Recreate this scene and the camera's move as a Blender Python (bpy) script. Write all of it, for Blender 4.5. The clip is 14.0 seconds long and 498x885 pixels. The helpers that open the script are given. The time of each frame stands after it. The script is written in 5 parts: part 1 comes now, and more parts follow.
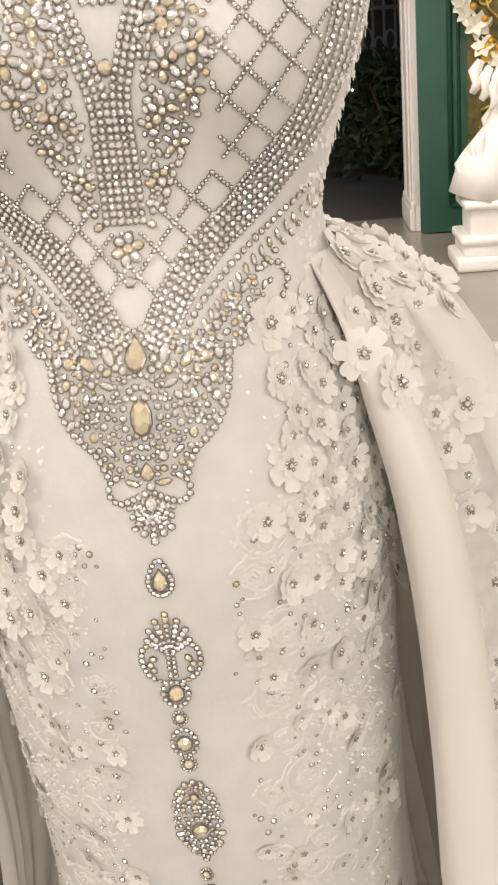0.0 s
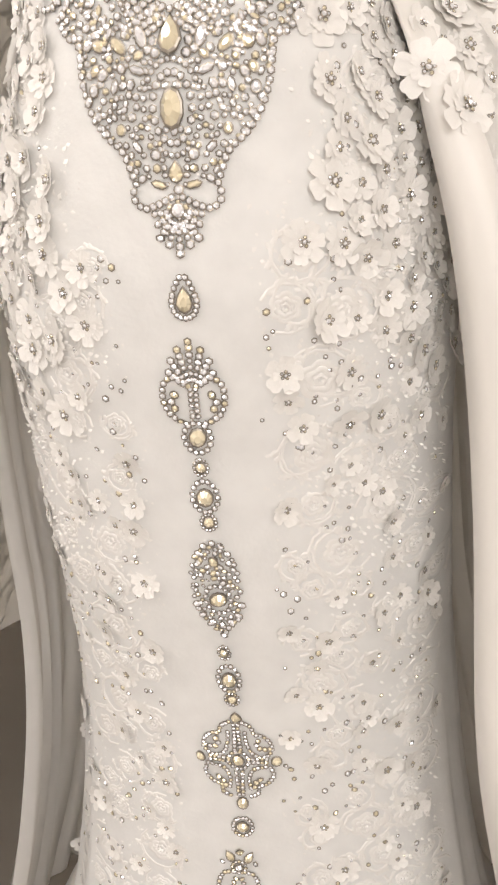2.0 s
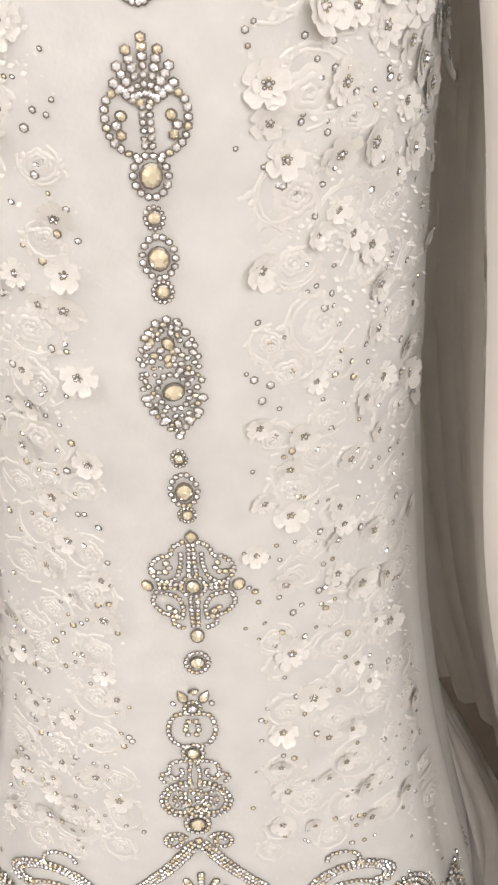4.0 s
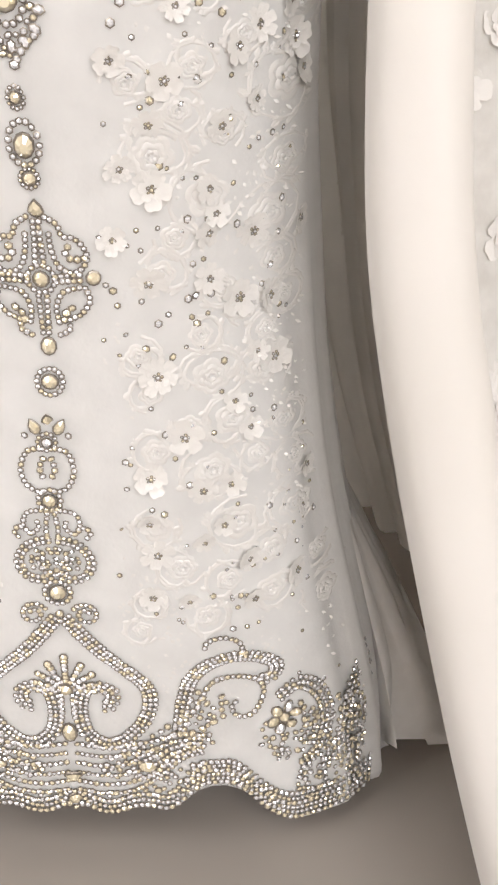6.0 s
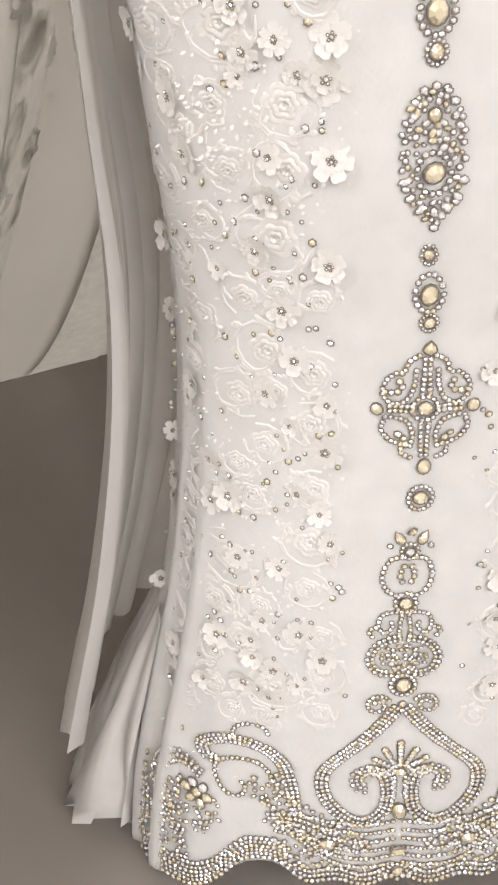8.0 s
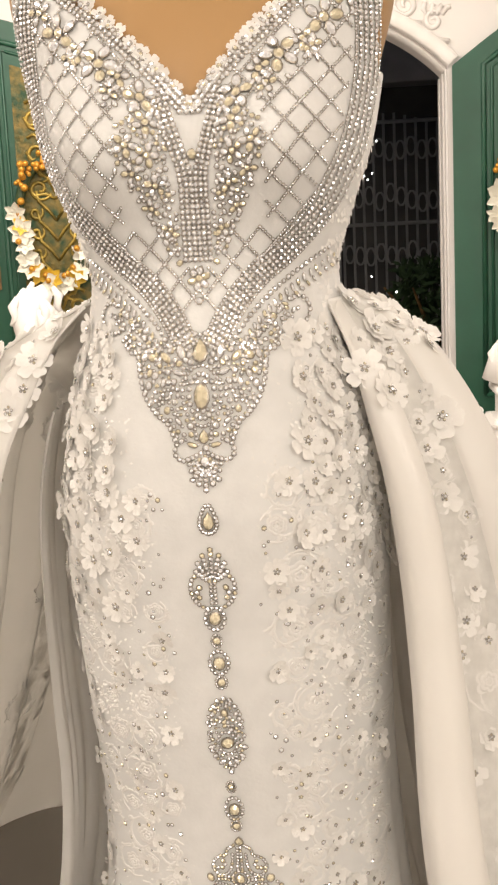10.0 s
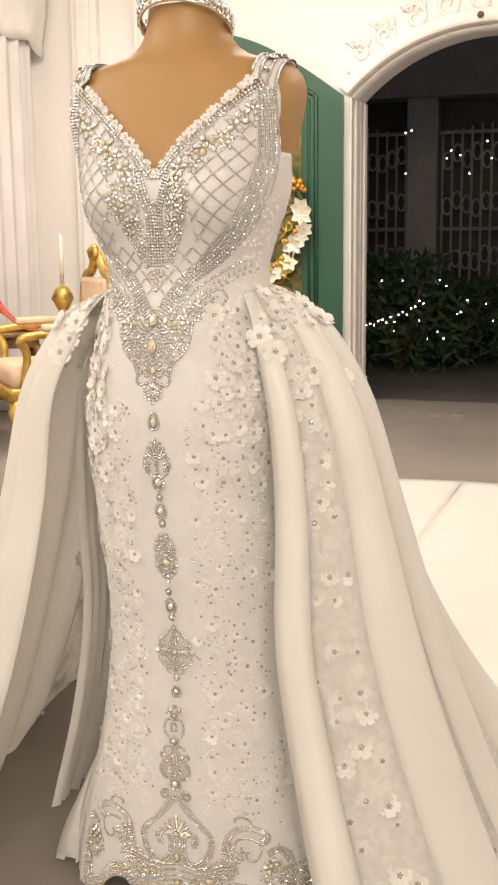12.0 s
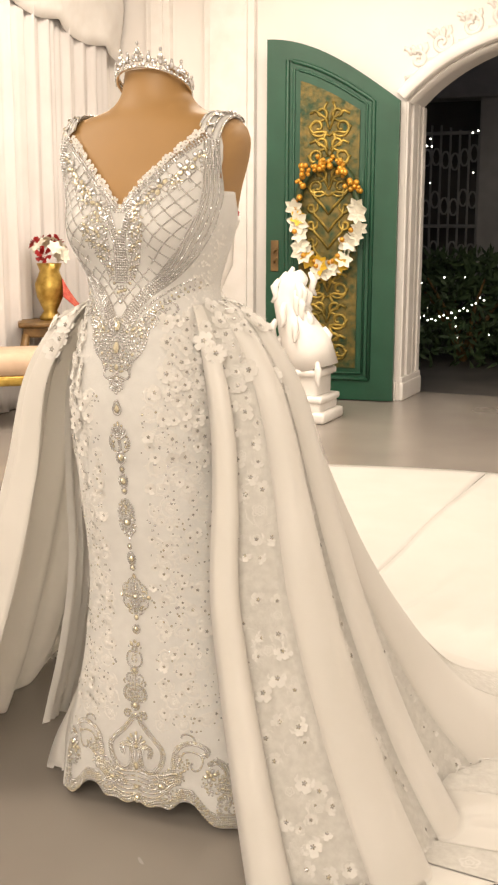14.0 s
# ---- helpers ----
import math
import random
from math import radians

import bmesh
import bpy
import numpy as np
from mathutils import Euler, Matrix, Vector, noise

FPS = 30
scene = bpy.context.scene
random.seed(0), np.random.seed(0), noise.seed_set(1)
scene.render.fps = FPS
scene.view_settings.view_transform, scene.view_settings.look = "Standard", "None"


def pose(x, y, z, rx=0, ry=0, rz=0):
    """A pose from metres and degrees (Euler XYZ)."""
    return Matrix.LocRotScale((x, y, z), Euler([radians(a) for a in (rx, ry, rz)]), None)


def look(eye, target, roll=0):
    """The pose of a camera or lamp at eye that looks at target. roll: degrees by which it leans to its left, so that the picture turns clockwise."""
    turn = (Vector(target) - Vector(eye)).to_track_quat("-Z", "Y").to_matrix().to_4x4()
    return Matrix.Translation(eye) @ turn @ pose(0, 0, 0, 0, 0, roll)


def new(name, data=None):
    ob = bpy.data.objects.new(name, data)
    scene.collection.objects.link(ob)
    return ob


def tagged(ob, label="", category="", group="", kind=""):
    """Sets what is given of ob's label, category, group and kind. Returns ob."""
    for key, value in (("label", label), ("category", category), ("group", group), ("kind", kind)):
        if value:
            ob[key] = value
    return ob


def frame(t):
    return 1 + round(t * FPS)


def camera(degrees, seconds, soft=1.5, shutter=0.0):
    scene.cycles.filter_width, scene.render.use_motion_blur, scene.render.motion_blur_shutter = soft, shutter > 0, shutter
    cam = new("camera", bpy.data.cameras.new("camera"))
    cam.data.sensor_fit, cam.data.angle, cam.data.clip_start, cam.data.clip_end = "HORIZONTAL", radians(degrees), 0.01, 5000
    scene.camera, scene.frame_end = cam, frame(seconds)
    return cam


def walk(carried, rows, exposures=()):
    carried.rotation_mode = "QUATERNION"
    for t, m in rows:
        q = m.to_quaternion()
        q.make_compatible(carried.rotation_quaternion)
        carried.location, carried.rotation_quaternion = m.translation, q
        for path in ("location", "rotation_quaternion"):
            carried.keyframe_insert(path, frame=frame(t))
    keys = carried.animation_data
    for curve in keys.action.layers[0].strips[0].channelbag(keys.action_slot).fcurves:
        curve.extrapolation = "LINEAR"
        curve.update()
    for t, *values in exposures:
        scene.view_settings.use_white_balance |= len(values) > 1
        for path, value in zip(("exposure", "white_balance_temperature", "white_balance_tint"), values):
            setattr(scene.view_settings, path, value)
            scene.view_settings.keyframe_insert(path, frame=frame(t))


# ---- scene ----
cam = camera(25.0, 14.0, soft=2.3)
PATH = [
    (0, (0.113, -0.865, 1.244), (-0.008, 1.003, 0.541), -4.8),
    (0.5, (0.181, -0.88, 1.197), (-0.049, 0.964, 0.456), -4.4),
    (1, (0.217, -0.885, 1.148), (-0.087, 0.935, 0.377), -3.8),
    (1.5, (0.215, -0.876, 1.101), (-0.14, 0.935, 0.332), -3.2),
    (2, (0.161, -0.857, 1.074), (-0.173, 0.964, 0.318), -2.8),
    (2.2, (0.127, -0.848, 1.064), (-0.167, 0.983, 0.314), -2.6),
    (4.3, (0.045, -0.74, 0.945), (0.069, 0.972, -0.088), -1.0),
    (4.5, (0.066, -0.758, 0.931), (0.091, 0.95, -0.109), -0.7),
    (5, (0.13, -0.793, 0.87), (0.126, 0.927, -0.152), 0.1),
    (5.5, (0.163, -0.778, 0.797), (0.139, 0.944, -0.218), 1.0),
    (6, (0.128, -0.756, 0.755), (0.14, 0.967, -0.261), 1.2),
    (6.5, (0.065, -0.747, 0.744), (0.103, 0.982, -0.26), 0.6),
    (7, (-0.001, -0.752, 0.758), (0.028, 0.986, -0.231), -0.6),
    (7.5, (-0.076, -0.75, 0.791), (-0.059, 0.979, -0.214), -2.1),
    (7.7, (-0.107, -0.751, 0.805), (-0.096, 0.978, -0.202), -2.6),
    (9.8, (0.072, -1.137, 1.155), (-0.035, 0.803, 0.68), -2.8),
    (10, (0.134, -1.189, 1.145), (-0.046, 0.771, 0.792), -2.7),
    (10.5, (0.234, -1.282, 1.164), (-0.053, 0.681, 0.91), -2.3),
    (11, (0.363, -1.431, 1.175), (-0.047, 0.51, 0.922), -1.8),
    (11.5, (0.53, -1.61, 1.164), (0.002, 0.297, 0.873), -1.2),
    (12, (0.681, -1.768, 1.169), (0.062, 0.1, 0.812), -0.6),
    (12.5, (0.747, -1.909, 1.19), (0.12, -0.051, 0.795), -0.4),
    (13, (0.877, -1.983, 1.207), (0.186, -0.148, 0.814), -0.0),
    (13.5, (1.007, -2.037, 1.222), (0.264, -0.22, 0.842), 0.1),
    (14, (1.071, -2.044, 1.234), (0.3, -0.237, 0.857), 0.2),
]
walk(cam, [(t, look(eye, target, roll)) for t, eye, target, roll in PATH], exposures=[
    (0.0, 0.0, 6150, 10), (0.5, 0.03, 6050, 10), (2.0, 0.20, 5850, 10), (4.3, 0.28, 5750, 10), (7.5, 0.42, 5550, 10), (9.8, 0.10, 6300, 10), (11.0, 0.03, 6450, 10), (14.0, 0.06, 6800, 10)])

# ---- world and lights ----
world = bpy.data.worlds.new("night")
scene.world = world
world.use_nodes = True
world.node_tree.nodes["Background"].inputs[0].default_value = (0.5, 0.6, 1.0, 1)
world.node_tree.nodes["Background"].inputs[1].default_value = 0.02
scene.view_settings.exposure = 0.0


def area_lamp(name, at, aim, size, power, colour):
    data = bpy.data.lights.new(name, "AREA")
    data.shape, data.size, data.energy, data.color = "SQUARE", size, power, colour
    ob = new(name, data)
    ob.matrix_world = look(at, aim)
    return ob


WARM = (1.0, 0.90, 0.78)
# unseen softbox-like fill behind the camera, added to light the gown's front
area_lamp("fill_lamp_front", (1.1, -3.6, 2.9), (0.0, 0.0, 0.7), 2.8, 185, WARM)
# added fill, no known fixture: brightens the left overskirt and lining through the cloth
area_lamp("fill_lamp_left", (-2.3, -1.0, 3.3), (-1.2, -0.2, 0.3), 2.0, 75, WARM)
area_lamp("ceiling_lamp_middle", (-1.4, 3.3, 3.4), (-1.4, 3.3, 0.0), 2.2, 150, WARM)
area_lamp("ceiling_lamp_side", (1.9, 2.6, 3.4), (1.4, 2.6, 0.0), 2.0, 95, WARM)


# ---- materials ----
def shader(name, colour, rough=0.5, metal=0.0, **more):
    m = bpy.data.materials.new(name)
    m.use_nodes = True
    p = m.node_tree.nodes["Principled BSDF"]
    p.inputs["Base Color"].default_value = (*colour, 1)
    p.inputs["Roughness"].default_value = rough
    p.inputs["Metallic"].default_value = metal
    for key, value in more.items():
        p.inputs[key.replace("_", " ")].default_value = value
    return m


def varied(m, low, high, scale, detail=4.0, bump=0.0, bump_scale=0.0, rough=None, stretch=(1, 1, 1), distance=0.01):
    """Colour from low to high by noise at one scale, relief by noise at another."""
    t = m.node_tree
    p = t.nodes["Principled BSDF"]
    coords = t.nodes.new("ShaderNodeTexCoord")
    place = t.nodes.new("ShaderNodeMapping")
    place.inputs["Scale"].default_value = stretch
    t.links.new(coords.outputs["Object"], place.inputs["Vector"])
    n = t.nodes.new("ShaderNodeTexNoise")
    n.inputs["Scale"].default_value, n.inputs["Detail"].default_value = scale, detail
    t.links.new(place.outputs[0], n.inputs["Vector"])
    ramp = t.nodes.new("ShaderNodeValToRGB")
    ramp.color_ramp.elements[0].position, ramp.color_ramp.elements[1].position = 0.3, 0.7
    ramp.color_ramp.elements[0].color, ramp.color_ramp.elements[1].color = (*low, 1), (*high, 1)
    t.links.new(n.outputs["Fac"], ramp.inputs["Fac"])
    t.links.new(ramp.outputs["Color"], p.inputs["Base Color"])
    if bump:
        b = t.nodes.new("ShaderNodeTexNoise")
        b.inputs["Scale"].default_value, b.inputs["Detail"].default_value = bump_scale, 5.0
        t.links.new(place.outputs[0], b.inputs["Vector"])
        r = t.nodes.new("ShaderNodeBump")
        r.inputs["Strength"].default_value, r.inputs["Distance"].default_value = bump, distance
        t.links.new(b.outputs["Fac"], r.inputs["Height"])
        t.links.new(r.outputs["Normal"], p.inputs["Normal"])
    if rough:
        mr = t.nodes.new("ShaderNodeMapRange")
        mr.inputs["To Min"].default_value, mr.inputs["To Max"].default_value = rough
        t.links.new(n.outputs["Fac"], mr.inputs["Value"])
        t.links.new(mr.outputs[0], p.inputs["Roughness"])
    return m


def sheer(m, share):
    """Thin cloth: part of the light goes through."""
    t = m.node_tree
    p, out = t.nodes["Principled BSDF"], t.nodes["Material Output"]
    thin, mix = t.nodes.new("ShaderNodeBsdfTranslucent"), t.nodes.new("ShaderNodeMixShader")
    thin.inputs["Color"].default_value = (0.9, 0.88, 0.84, 1)
    mix.inputs["Fac"].default_value = share
    t.links.new(p.outputs[0], mix.inputs[1])
    t.links.new(thin.outputs[0], mix.inputs[2])
    t.links.new(mix.outputs[0], out.inputs["Surface"])
    return m


SATIN = sheer(varied(shader("satin", (0.82, 0.79, 0.74), 0.42, Sheen_Weight=0.3), (0.80, 0.77, 0.72), (0.85, 0.82, 0.78), 6, bump=0.12, bump_scale=900, distance=0.0004), 0.34)
TULLE = sheer(varied(shader("tulle", (0.80, 0.79, 0.77), 0.6, Sheen_Weight=0.4), (0.78, 0.77, 0.75), (0.86, 0.85, 0.83), 45, bump=0.25, bump_scale=260, distance=0.0015), 0.30)
LACE = sheer(varied(shader("lace", (0.7, 0.68, 0.64), 0.7), (0.66, 0.64, 0.60), (0.84, 0.82, 0.78), 70, bump=0.5, bump_scale=150, distance=0.003), 0.40)
PETAL = sheer(varied(shader("petal", (0.86, 0.84, 0.8), 0.55, Sheen_Weight=0.3), (0.84, 0.81, 0.77), (0.9, 0.88, 0.85), 60, bump=0.2, bump_scale=300, distance=0.001), 0.3)
VEIL = sheer(varied(shader("veil", (0.86, 0.85, 0.84), 0.7), (0.82, 0.81, 0.80), (0.90, 0.89, 0.88), 30, bump=0.2, bump_scale=200, distance=0.001), 0.55)
CRYSTAL = shader("crystal", (0.86, 0.86, 0.88), 0.10, 0.50, Coat_Weight=1.0, Coat_Roughness=0.03)
CHAMPAGNE = shader("champagne_crystal", (0.80, 0.72, 0.52), 0.08, 0.45, Coat_Weight=1.0, Coat_Roughness=0.03)
SETTING = shader("silver_setting", (0.28, 0.25, 0.21), 0.4, 0.75)
SILVER = shader("silver", (0.85, 0.82, 0.76), 0.22, 1.0)
FORM = varied(shader("tan_form", (0.42, 0.24, 0.10), 0.5), (0.33, 0.185, 0.065), (0.37, 0.21, 0.08), 5, bump=0.08, bump_scale=400, distance=0.0006)
WALL = varied(shader("white_wall", (0.82, 0.78, 0.74), 0.7), (0.80, 0.76, 0.72), (0.84, 0.80, 0.77), 1.5, bump=0.05, bump_scale=60, distance=0.003)
FLOOR = varied(shader("grey_floor", (0.27, 0.24, 0.21), 0.28), (0.25, 0.22, 0.195), (0.29, 0.26, 0.23), 1.2, bump=0.02, bump_scale=30, rough=(0.18, 0.32))
GREEN = varied(shader("green_door_paint", (0.02, 0.11, 0.06), 0.4), (0.010, 0.060, 0.032), (0.015, 0.080, 0.045), 4, bump=0.06, bump_scale=80, distance=0.002)
GOLD = varied(shader("gold_paint", (0.5, 0.33, 0.06), 0.35, 0.7), (0.34, 0.21, 0.04), (0.66, 0.46, 0.12), 18, bump=0.3, bump_scale=60, distance=0.004)


# ---- mesh helpers ----
def mesh_from(name, verts, faces, mats, parent=None, smooth=True, slots=None):
    me = bpy.data.meshes.new(name)
    me.from_pydata([tuple(v) for v in verts], [], faces)
    for m in mats:
        me.materials.append(m)
    if slots:
        me.polygons.foreach_set("material_index", slots)
    me.polygons.foreach_set("use_smooth", [smooth] * len(me.polygons))
    me.update()
    ob = new(name, me)
    if parent:
        ob.parent = parent
    return ob


def part(name, bm, material, parent, label="", smooth=False):
    me = bpy.data.meshes.new(name)
    bm.to_mesh(me)
    bm.free()
    me.materials.append(material)
    me.polygons.foreach_set("use_smooth", [smooth] * len(me.polygons))
    ob = new(name, me)
    if parent:
        ob.parent = parent
    return tagged(ob, label)


def grid(name, rows, mats, parent=None, closed=False, thick=0.0):
    """A sheet from rows of points; closed joins each row's ends."""
    n = len(rows[0])
    faces = []
    for i in range(len(rows) - 1):
        for j in range(n if closed else n - 1):
            k = (j + 1) % n
            faces.append((i * n + j, i * n + k, (i + 1) * n + k, (i + 1) * n + j))
    ob = mesh_from(name, [p for r in rows for p in r], faces, mats, parent)
    if thick:
        s = ob.modifiers.new("thickness", "SOLIDIFY")
        s.thickness, s.offset = thick, -1.0
    return ob


def box(bm, x0, x1, y0, y1, z0, z1, bevel=0.0, m=None):
    vs = bmesh.ops.create_cube(bm, size=1.0)["verts"]
    for v in vs:
        v.co = Vector((x0 + (v.co.x + 0.5) * (x1 - x0), y0 + (v.co.y + 0.5) * (y1 - y0), z0 + (v.co.z + 0.5) * (z1 - z0)))
    if bevel:
        es = list({e for v in vs for e in v.link_edges})
        out = bmesh.ops.bevel(bm, geom=es, offset=bevel, segments=2, profile=0.6, affect="EDGES")
        vs = list({v for f in out["faces"] for v in f.verts} | {v for v in vs if v.is_valid})
    if m is not None:
        bmesh.ops.transform(bm, matrix=m, verts=[v for v in vs if v.is_valid])


def lathe(bm, profile, n=28, m=None):
    """A turned body from (radius, height) pairs."""
    rings = [[bm.verts.new((r * math.cos(2 * math.pi * k / n), r * math.sin(2 * math.pi * k / n), z)) for k in range(n)] for r, z in profile]
    for a, b in zip(rings, rings[1:]):
        for k in range(n):
            bm.faces.new((a[k], a[(k + 1) % n], b[(k + 1) % n], b[k]))
    bm.faces.new(rings[-1])
    bm.faces.new(rings[0][::-1])
    if m is not None:
        bmesh.ops.transform(bm, matrix=m, verts=[v for r in rings for v in r])


def tube(bm, points, radii, n=8):
    """A round bar along points, with a radius at each."""
    pts = [Vector(p) for p in points]
    rings = []
    for i, p in enumerate(pts):
        d = (pts[min(i + 1, len(pts) - 1)] - pts[max(i - 1, 0)]).normalized()
        a = d.orthogonal().normalized() if i == 0 else (a - a.dot(d) * d).normalized()
        b = d.cross(a)
        r = radii[i] if isinstance(radii, (list, tuple)) else radii
        rings.append([bm.verts.new(p + r * (math.cos(2 * math.pi * k / n) * a + math.sin(2 * math.pi * k / n) * b)) for k in range(n)])
    for a_, b_ in zip(rings, rings[1:]):
        for k in range(n):
            bm.faces.new((a_[k], a_[(k + 1) % n], b_[(k + 1) % n], b_[k]))
    bm.faces.new(rings[0][::-1])
    bm.faces.new(rings[-1])


# ---- the room ----
def slab(name, x0, x1, y0, y1, z0, z1, material, bevel=0.0):
    bm = bmesh.new()
    box(bm, x0, x1, y0, y1, z0, z1, bevel)
    return tagged(part(name, bm, material, None), kind="structure")


slab("floor", -3.8, 4.2, -4.7, 6.30, -0.1, 0.0, FLOOR)
slab("ceiling", -3.8, 4.2, -4.7, 6.30, 3.5, 3.6, WALL)
slab("wall_west", -3.8, -3.45, -4.7, 6.30, 0, 3.5, WALL)
slab("wall_east", 4.0, 4.2, -4.7, 6.30, 0, 3.5, WALL)
slab("wall_south", -3.6, 4.0, -4.7, -4.5, 0, 3.5, WALL)
ARCH_X, ARCH_HALF, SPRING, RISE = -0.165, 0.935, 2.10, 0.40


def arch_z(x, half=ARCH_HALF, spring=SPRING, rise=RISE):
    r = (half * half + rise * rise) / (2 * rise)
    return spring + rise - r + math.sqrt(max(0.0, r * r - (x - ARCH_X) ** 2))


def north_wall():
    y0, y1 = 5.80, 6.30
    verts, faces = [], []
    xs = [ARCH_X - ARCH_HALF + 2 * ARCH_HALF * k / 32 for k in range(33)]
    outline = [(-3.45, 0), (xs[0], 0), (xs[0], SPRING)] + [(x, arch_z(x)) for x in xs[1:-1]] + [(xs[-1], SPRING), (xs[-1], 0), (4.0, 0), (4.0, 3.5), (-3.45, 3.5)]
    bm = bmesh.new()
    f = bm.faces.new([bm.verts.new((x, y0, z)) for x, z in outline])
    out = bmesh.ops.extrude_face_region(bm, geom=[f])
    bmesh.ops.translate(bm, vec=(0, y1 - y0, 0), verts=[v for v in out["geom"] if isinstance(v, bmesh.types.BMVert)])
    bmesh.ops.triangulate(bm, faces=bm.faces[:])
    bmesh.ops.recalc_face_normals(bm, faces=bm.faces[:])
    return tagged(part("wall_north", bm, WALL, None), kind="structure")


north_wall()


# ---- the gown: its surface ----
SECTIONS = (  # height, half width, front depth, back depth, squareness
    (0.02, 0.242, 0.127, 0.15, 3.0), (0.10, 0.232, 0.127, 0.15, 2.9), (0.18, 0.216, 0.127, 0.15, 2.7), (0.30, 0.190, 0.128, 0.15, 2.5), (0.40, 0.175, 0.130, 0.15, 2.4),
    (0.48, 0.168, 0.133, 0.15, 2.3), (0.57, 0.165, 0.142, 0.15, 2.2), (0.66, 0.168, 0.154, 0.15, 2.2), (0.75, 0.171, 0.163, 0.15, 2.2), (0.84, 0.174, 0.176, 0.15, 2.2),
    (0.90, 0.172, 0.182, 0.14, 2.2), (0.96, 0.163, 0.180, 0.13, 2.2), (1.02, 0.146, 0.176, 0.11, 2.2), (1.08, 0.131, 0.162, 0.095, 2.2), (1.12, 0.128, 0.152, 0.09, 2.2),
    (1.17, 0.142, 0.150, 0.088, 2.3), (1.24, 0.166, 0.152, 0.09, 2.4), (1.31, 0.180, 0.146, 0.09, 2.6), (1.37, 0.196, 0.126, 0.085, 2.8), (1.41, 0.198, 0.110, 0.08, 2.6),
    (1.438, 0.176, 0.098, 0.07, 2.2), (1.455, 0.114, 0.086, 0.062, 2.0), (1.48, 0.082, 0.076, 0.056, 2.0), (1.52, 0.070, 0.070, 0.05, 2.0), (1.56, 0.068, 0.068, 0.05, 2.0))


def section(z):
    """Half width, front and back depth and squareness at a height, smooth between the given heights."""
    rows = SECTIONS
    z = min(max(z, rows[0][0]), rows[-1][0] - 1e-6)
    i = max(k for k in range(len(rows) - 1) if rows[k][0] <= z)
    h = rows[i + 1][0] - rows[i][0]
    f = (z - rows[i][0]) / h
    out = []
    for c in range(1, 5):
        p0, p1 = rows[i][c], rows[i + 1][c]
        m0 = (p1 - rows[i - 1][c]) / (rows[i + 1][0] - rows[i - 1][0]) if i else (p1 - p0) / h
        m1 = (rows[i + 2][c] - p0) / (rows[i + 2][0] - rows[i][0]) if i + 2 < len(rows) else (p1 - p0) / h
        out.append((2 * f ** 3 - 3 * f ** 2 + 1) * p0 + (f ** 3 - 2 * f ** 2 + f) * h * m0 + (3 * f ** 2 - 2 * f ** 3) * p1 + (f ** 3 - f ** 2) * h * m1)
    return out


def bust(x, z):
    return 0.050 * math.exp(-((abs(x) - 0.088) / 0.062) ** 2 - ((z - 1.225) / 0.062) ** 2)


def sway(z):
    """The skirt hangs a little off the middle below the knee."""
    f = min(1.0, max(0.0, (0.80 - z) / 0.35))
    return 0.013 * f * f * (3 - 2 * f)


def front(x, z, lift=0.0):
    """The point of the gown's front at a place across and a height."""
    a, d, _, n = section(z)
    q = min(abs(x - sway(z)) / a, 0.999)
    return Vector((x, -d * (1 - q ** n) ** (1 / n) - bust(x, z) - lift, z))


def around(u, z, grow=0.0):
    """The point of the gown's sheath at an angle from the front's middle."""
    a, d, b, n = section(z)
    a, d, b = a + grow, d + grow, b + grow
    s, c = math.sin(u), math.cos(u)
    k = (abs(s) ** n + abs(c) ** n) ** (-1 / n)
    x, y = a * k * s, -(d if c > 0 else b) * k * c
    if c > 0:
        y -= bust(x, z)
    return Vector((x + sway(z), y, z))


def front_normal(x, z):
    e = 0.003
    return (front(x + e, z) - front(x - e, z)).cross(front(x, z + e) - front(x, z - e)).normalized()


def neckline(x):
    """The height of the bodice's upper edge across the front."""
    x = abs(x)
    if x < 0.143:
        return 1.262 + 0.150 * (x / 0.143) ** 0.85
    return 1.412 - 0.112 * min(1.0, (x - 0.143) / 0.018) ** 0.7


def neck_pattern(x):
    """The same edge in the beading's pattern."""
    return 1.236 + 0.135 * min(1.0, abs(x) / 0.142) ** 0.85


def blend(v, a, b):
    f = min(1.0, max(0.0, (v - a) / (b - a)))
    return f * f * (3 - 2 * f)


def hem_low(x):
    """The hem's lower edge: a scallop under the middle, two more at the sides."""
    x = abs(x)
    mid = 0.038 + 0.024 * blend(x, 0.08, 0.118) + 0.005 * math.cos(x * 100) * blend(-x, -0.11, -0.02)
    return mid - 0.050 * blend(x, 0.13, 0.20)


gown = tagged(new("wedding_gown"), "white beaded wedding gown with overskirt and long train", "gown")


def sheath():
    n, m = 144, 150
    us = [2 * math.pi * k / n - math.pi for k in range(n)]
    rows = []
    for i in range(m + 1):
        row = []
        for u in us:
            x = around(u, 1.25).x
            top = min(neckline(x) if abs(u) < math.pi / 2 else 1.30, 1.325 - 0.12 * blend(abs(u), 1.15, 2.1) + 0.2 * (abs(x) < 0.15 and abs(u) < 1.5))
            low = hem_low(around(u, 0.05).x / 0.91) + 0.002 if abs(u) < 1.6 else 0.03
            z = low + (top - low) * (i / m)
            p = around(u, z)
            if z < 0.62:
                w = (0.62 - z) / 0.6
                side = max(0.0, min(1.0, (abs(u) - 0.75) / 0.35))
                p += Vector((p.x, p.y, 0)).normalized() * 0.008 * w * side * math.sin(u * 24)
            row.append(p)
        rows.append(row)
    return grid("sheath", rows, [TULLE], gown, closed=True, thick=0.002)


sheath()


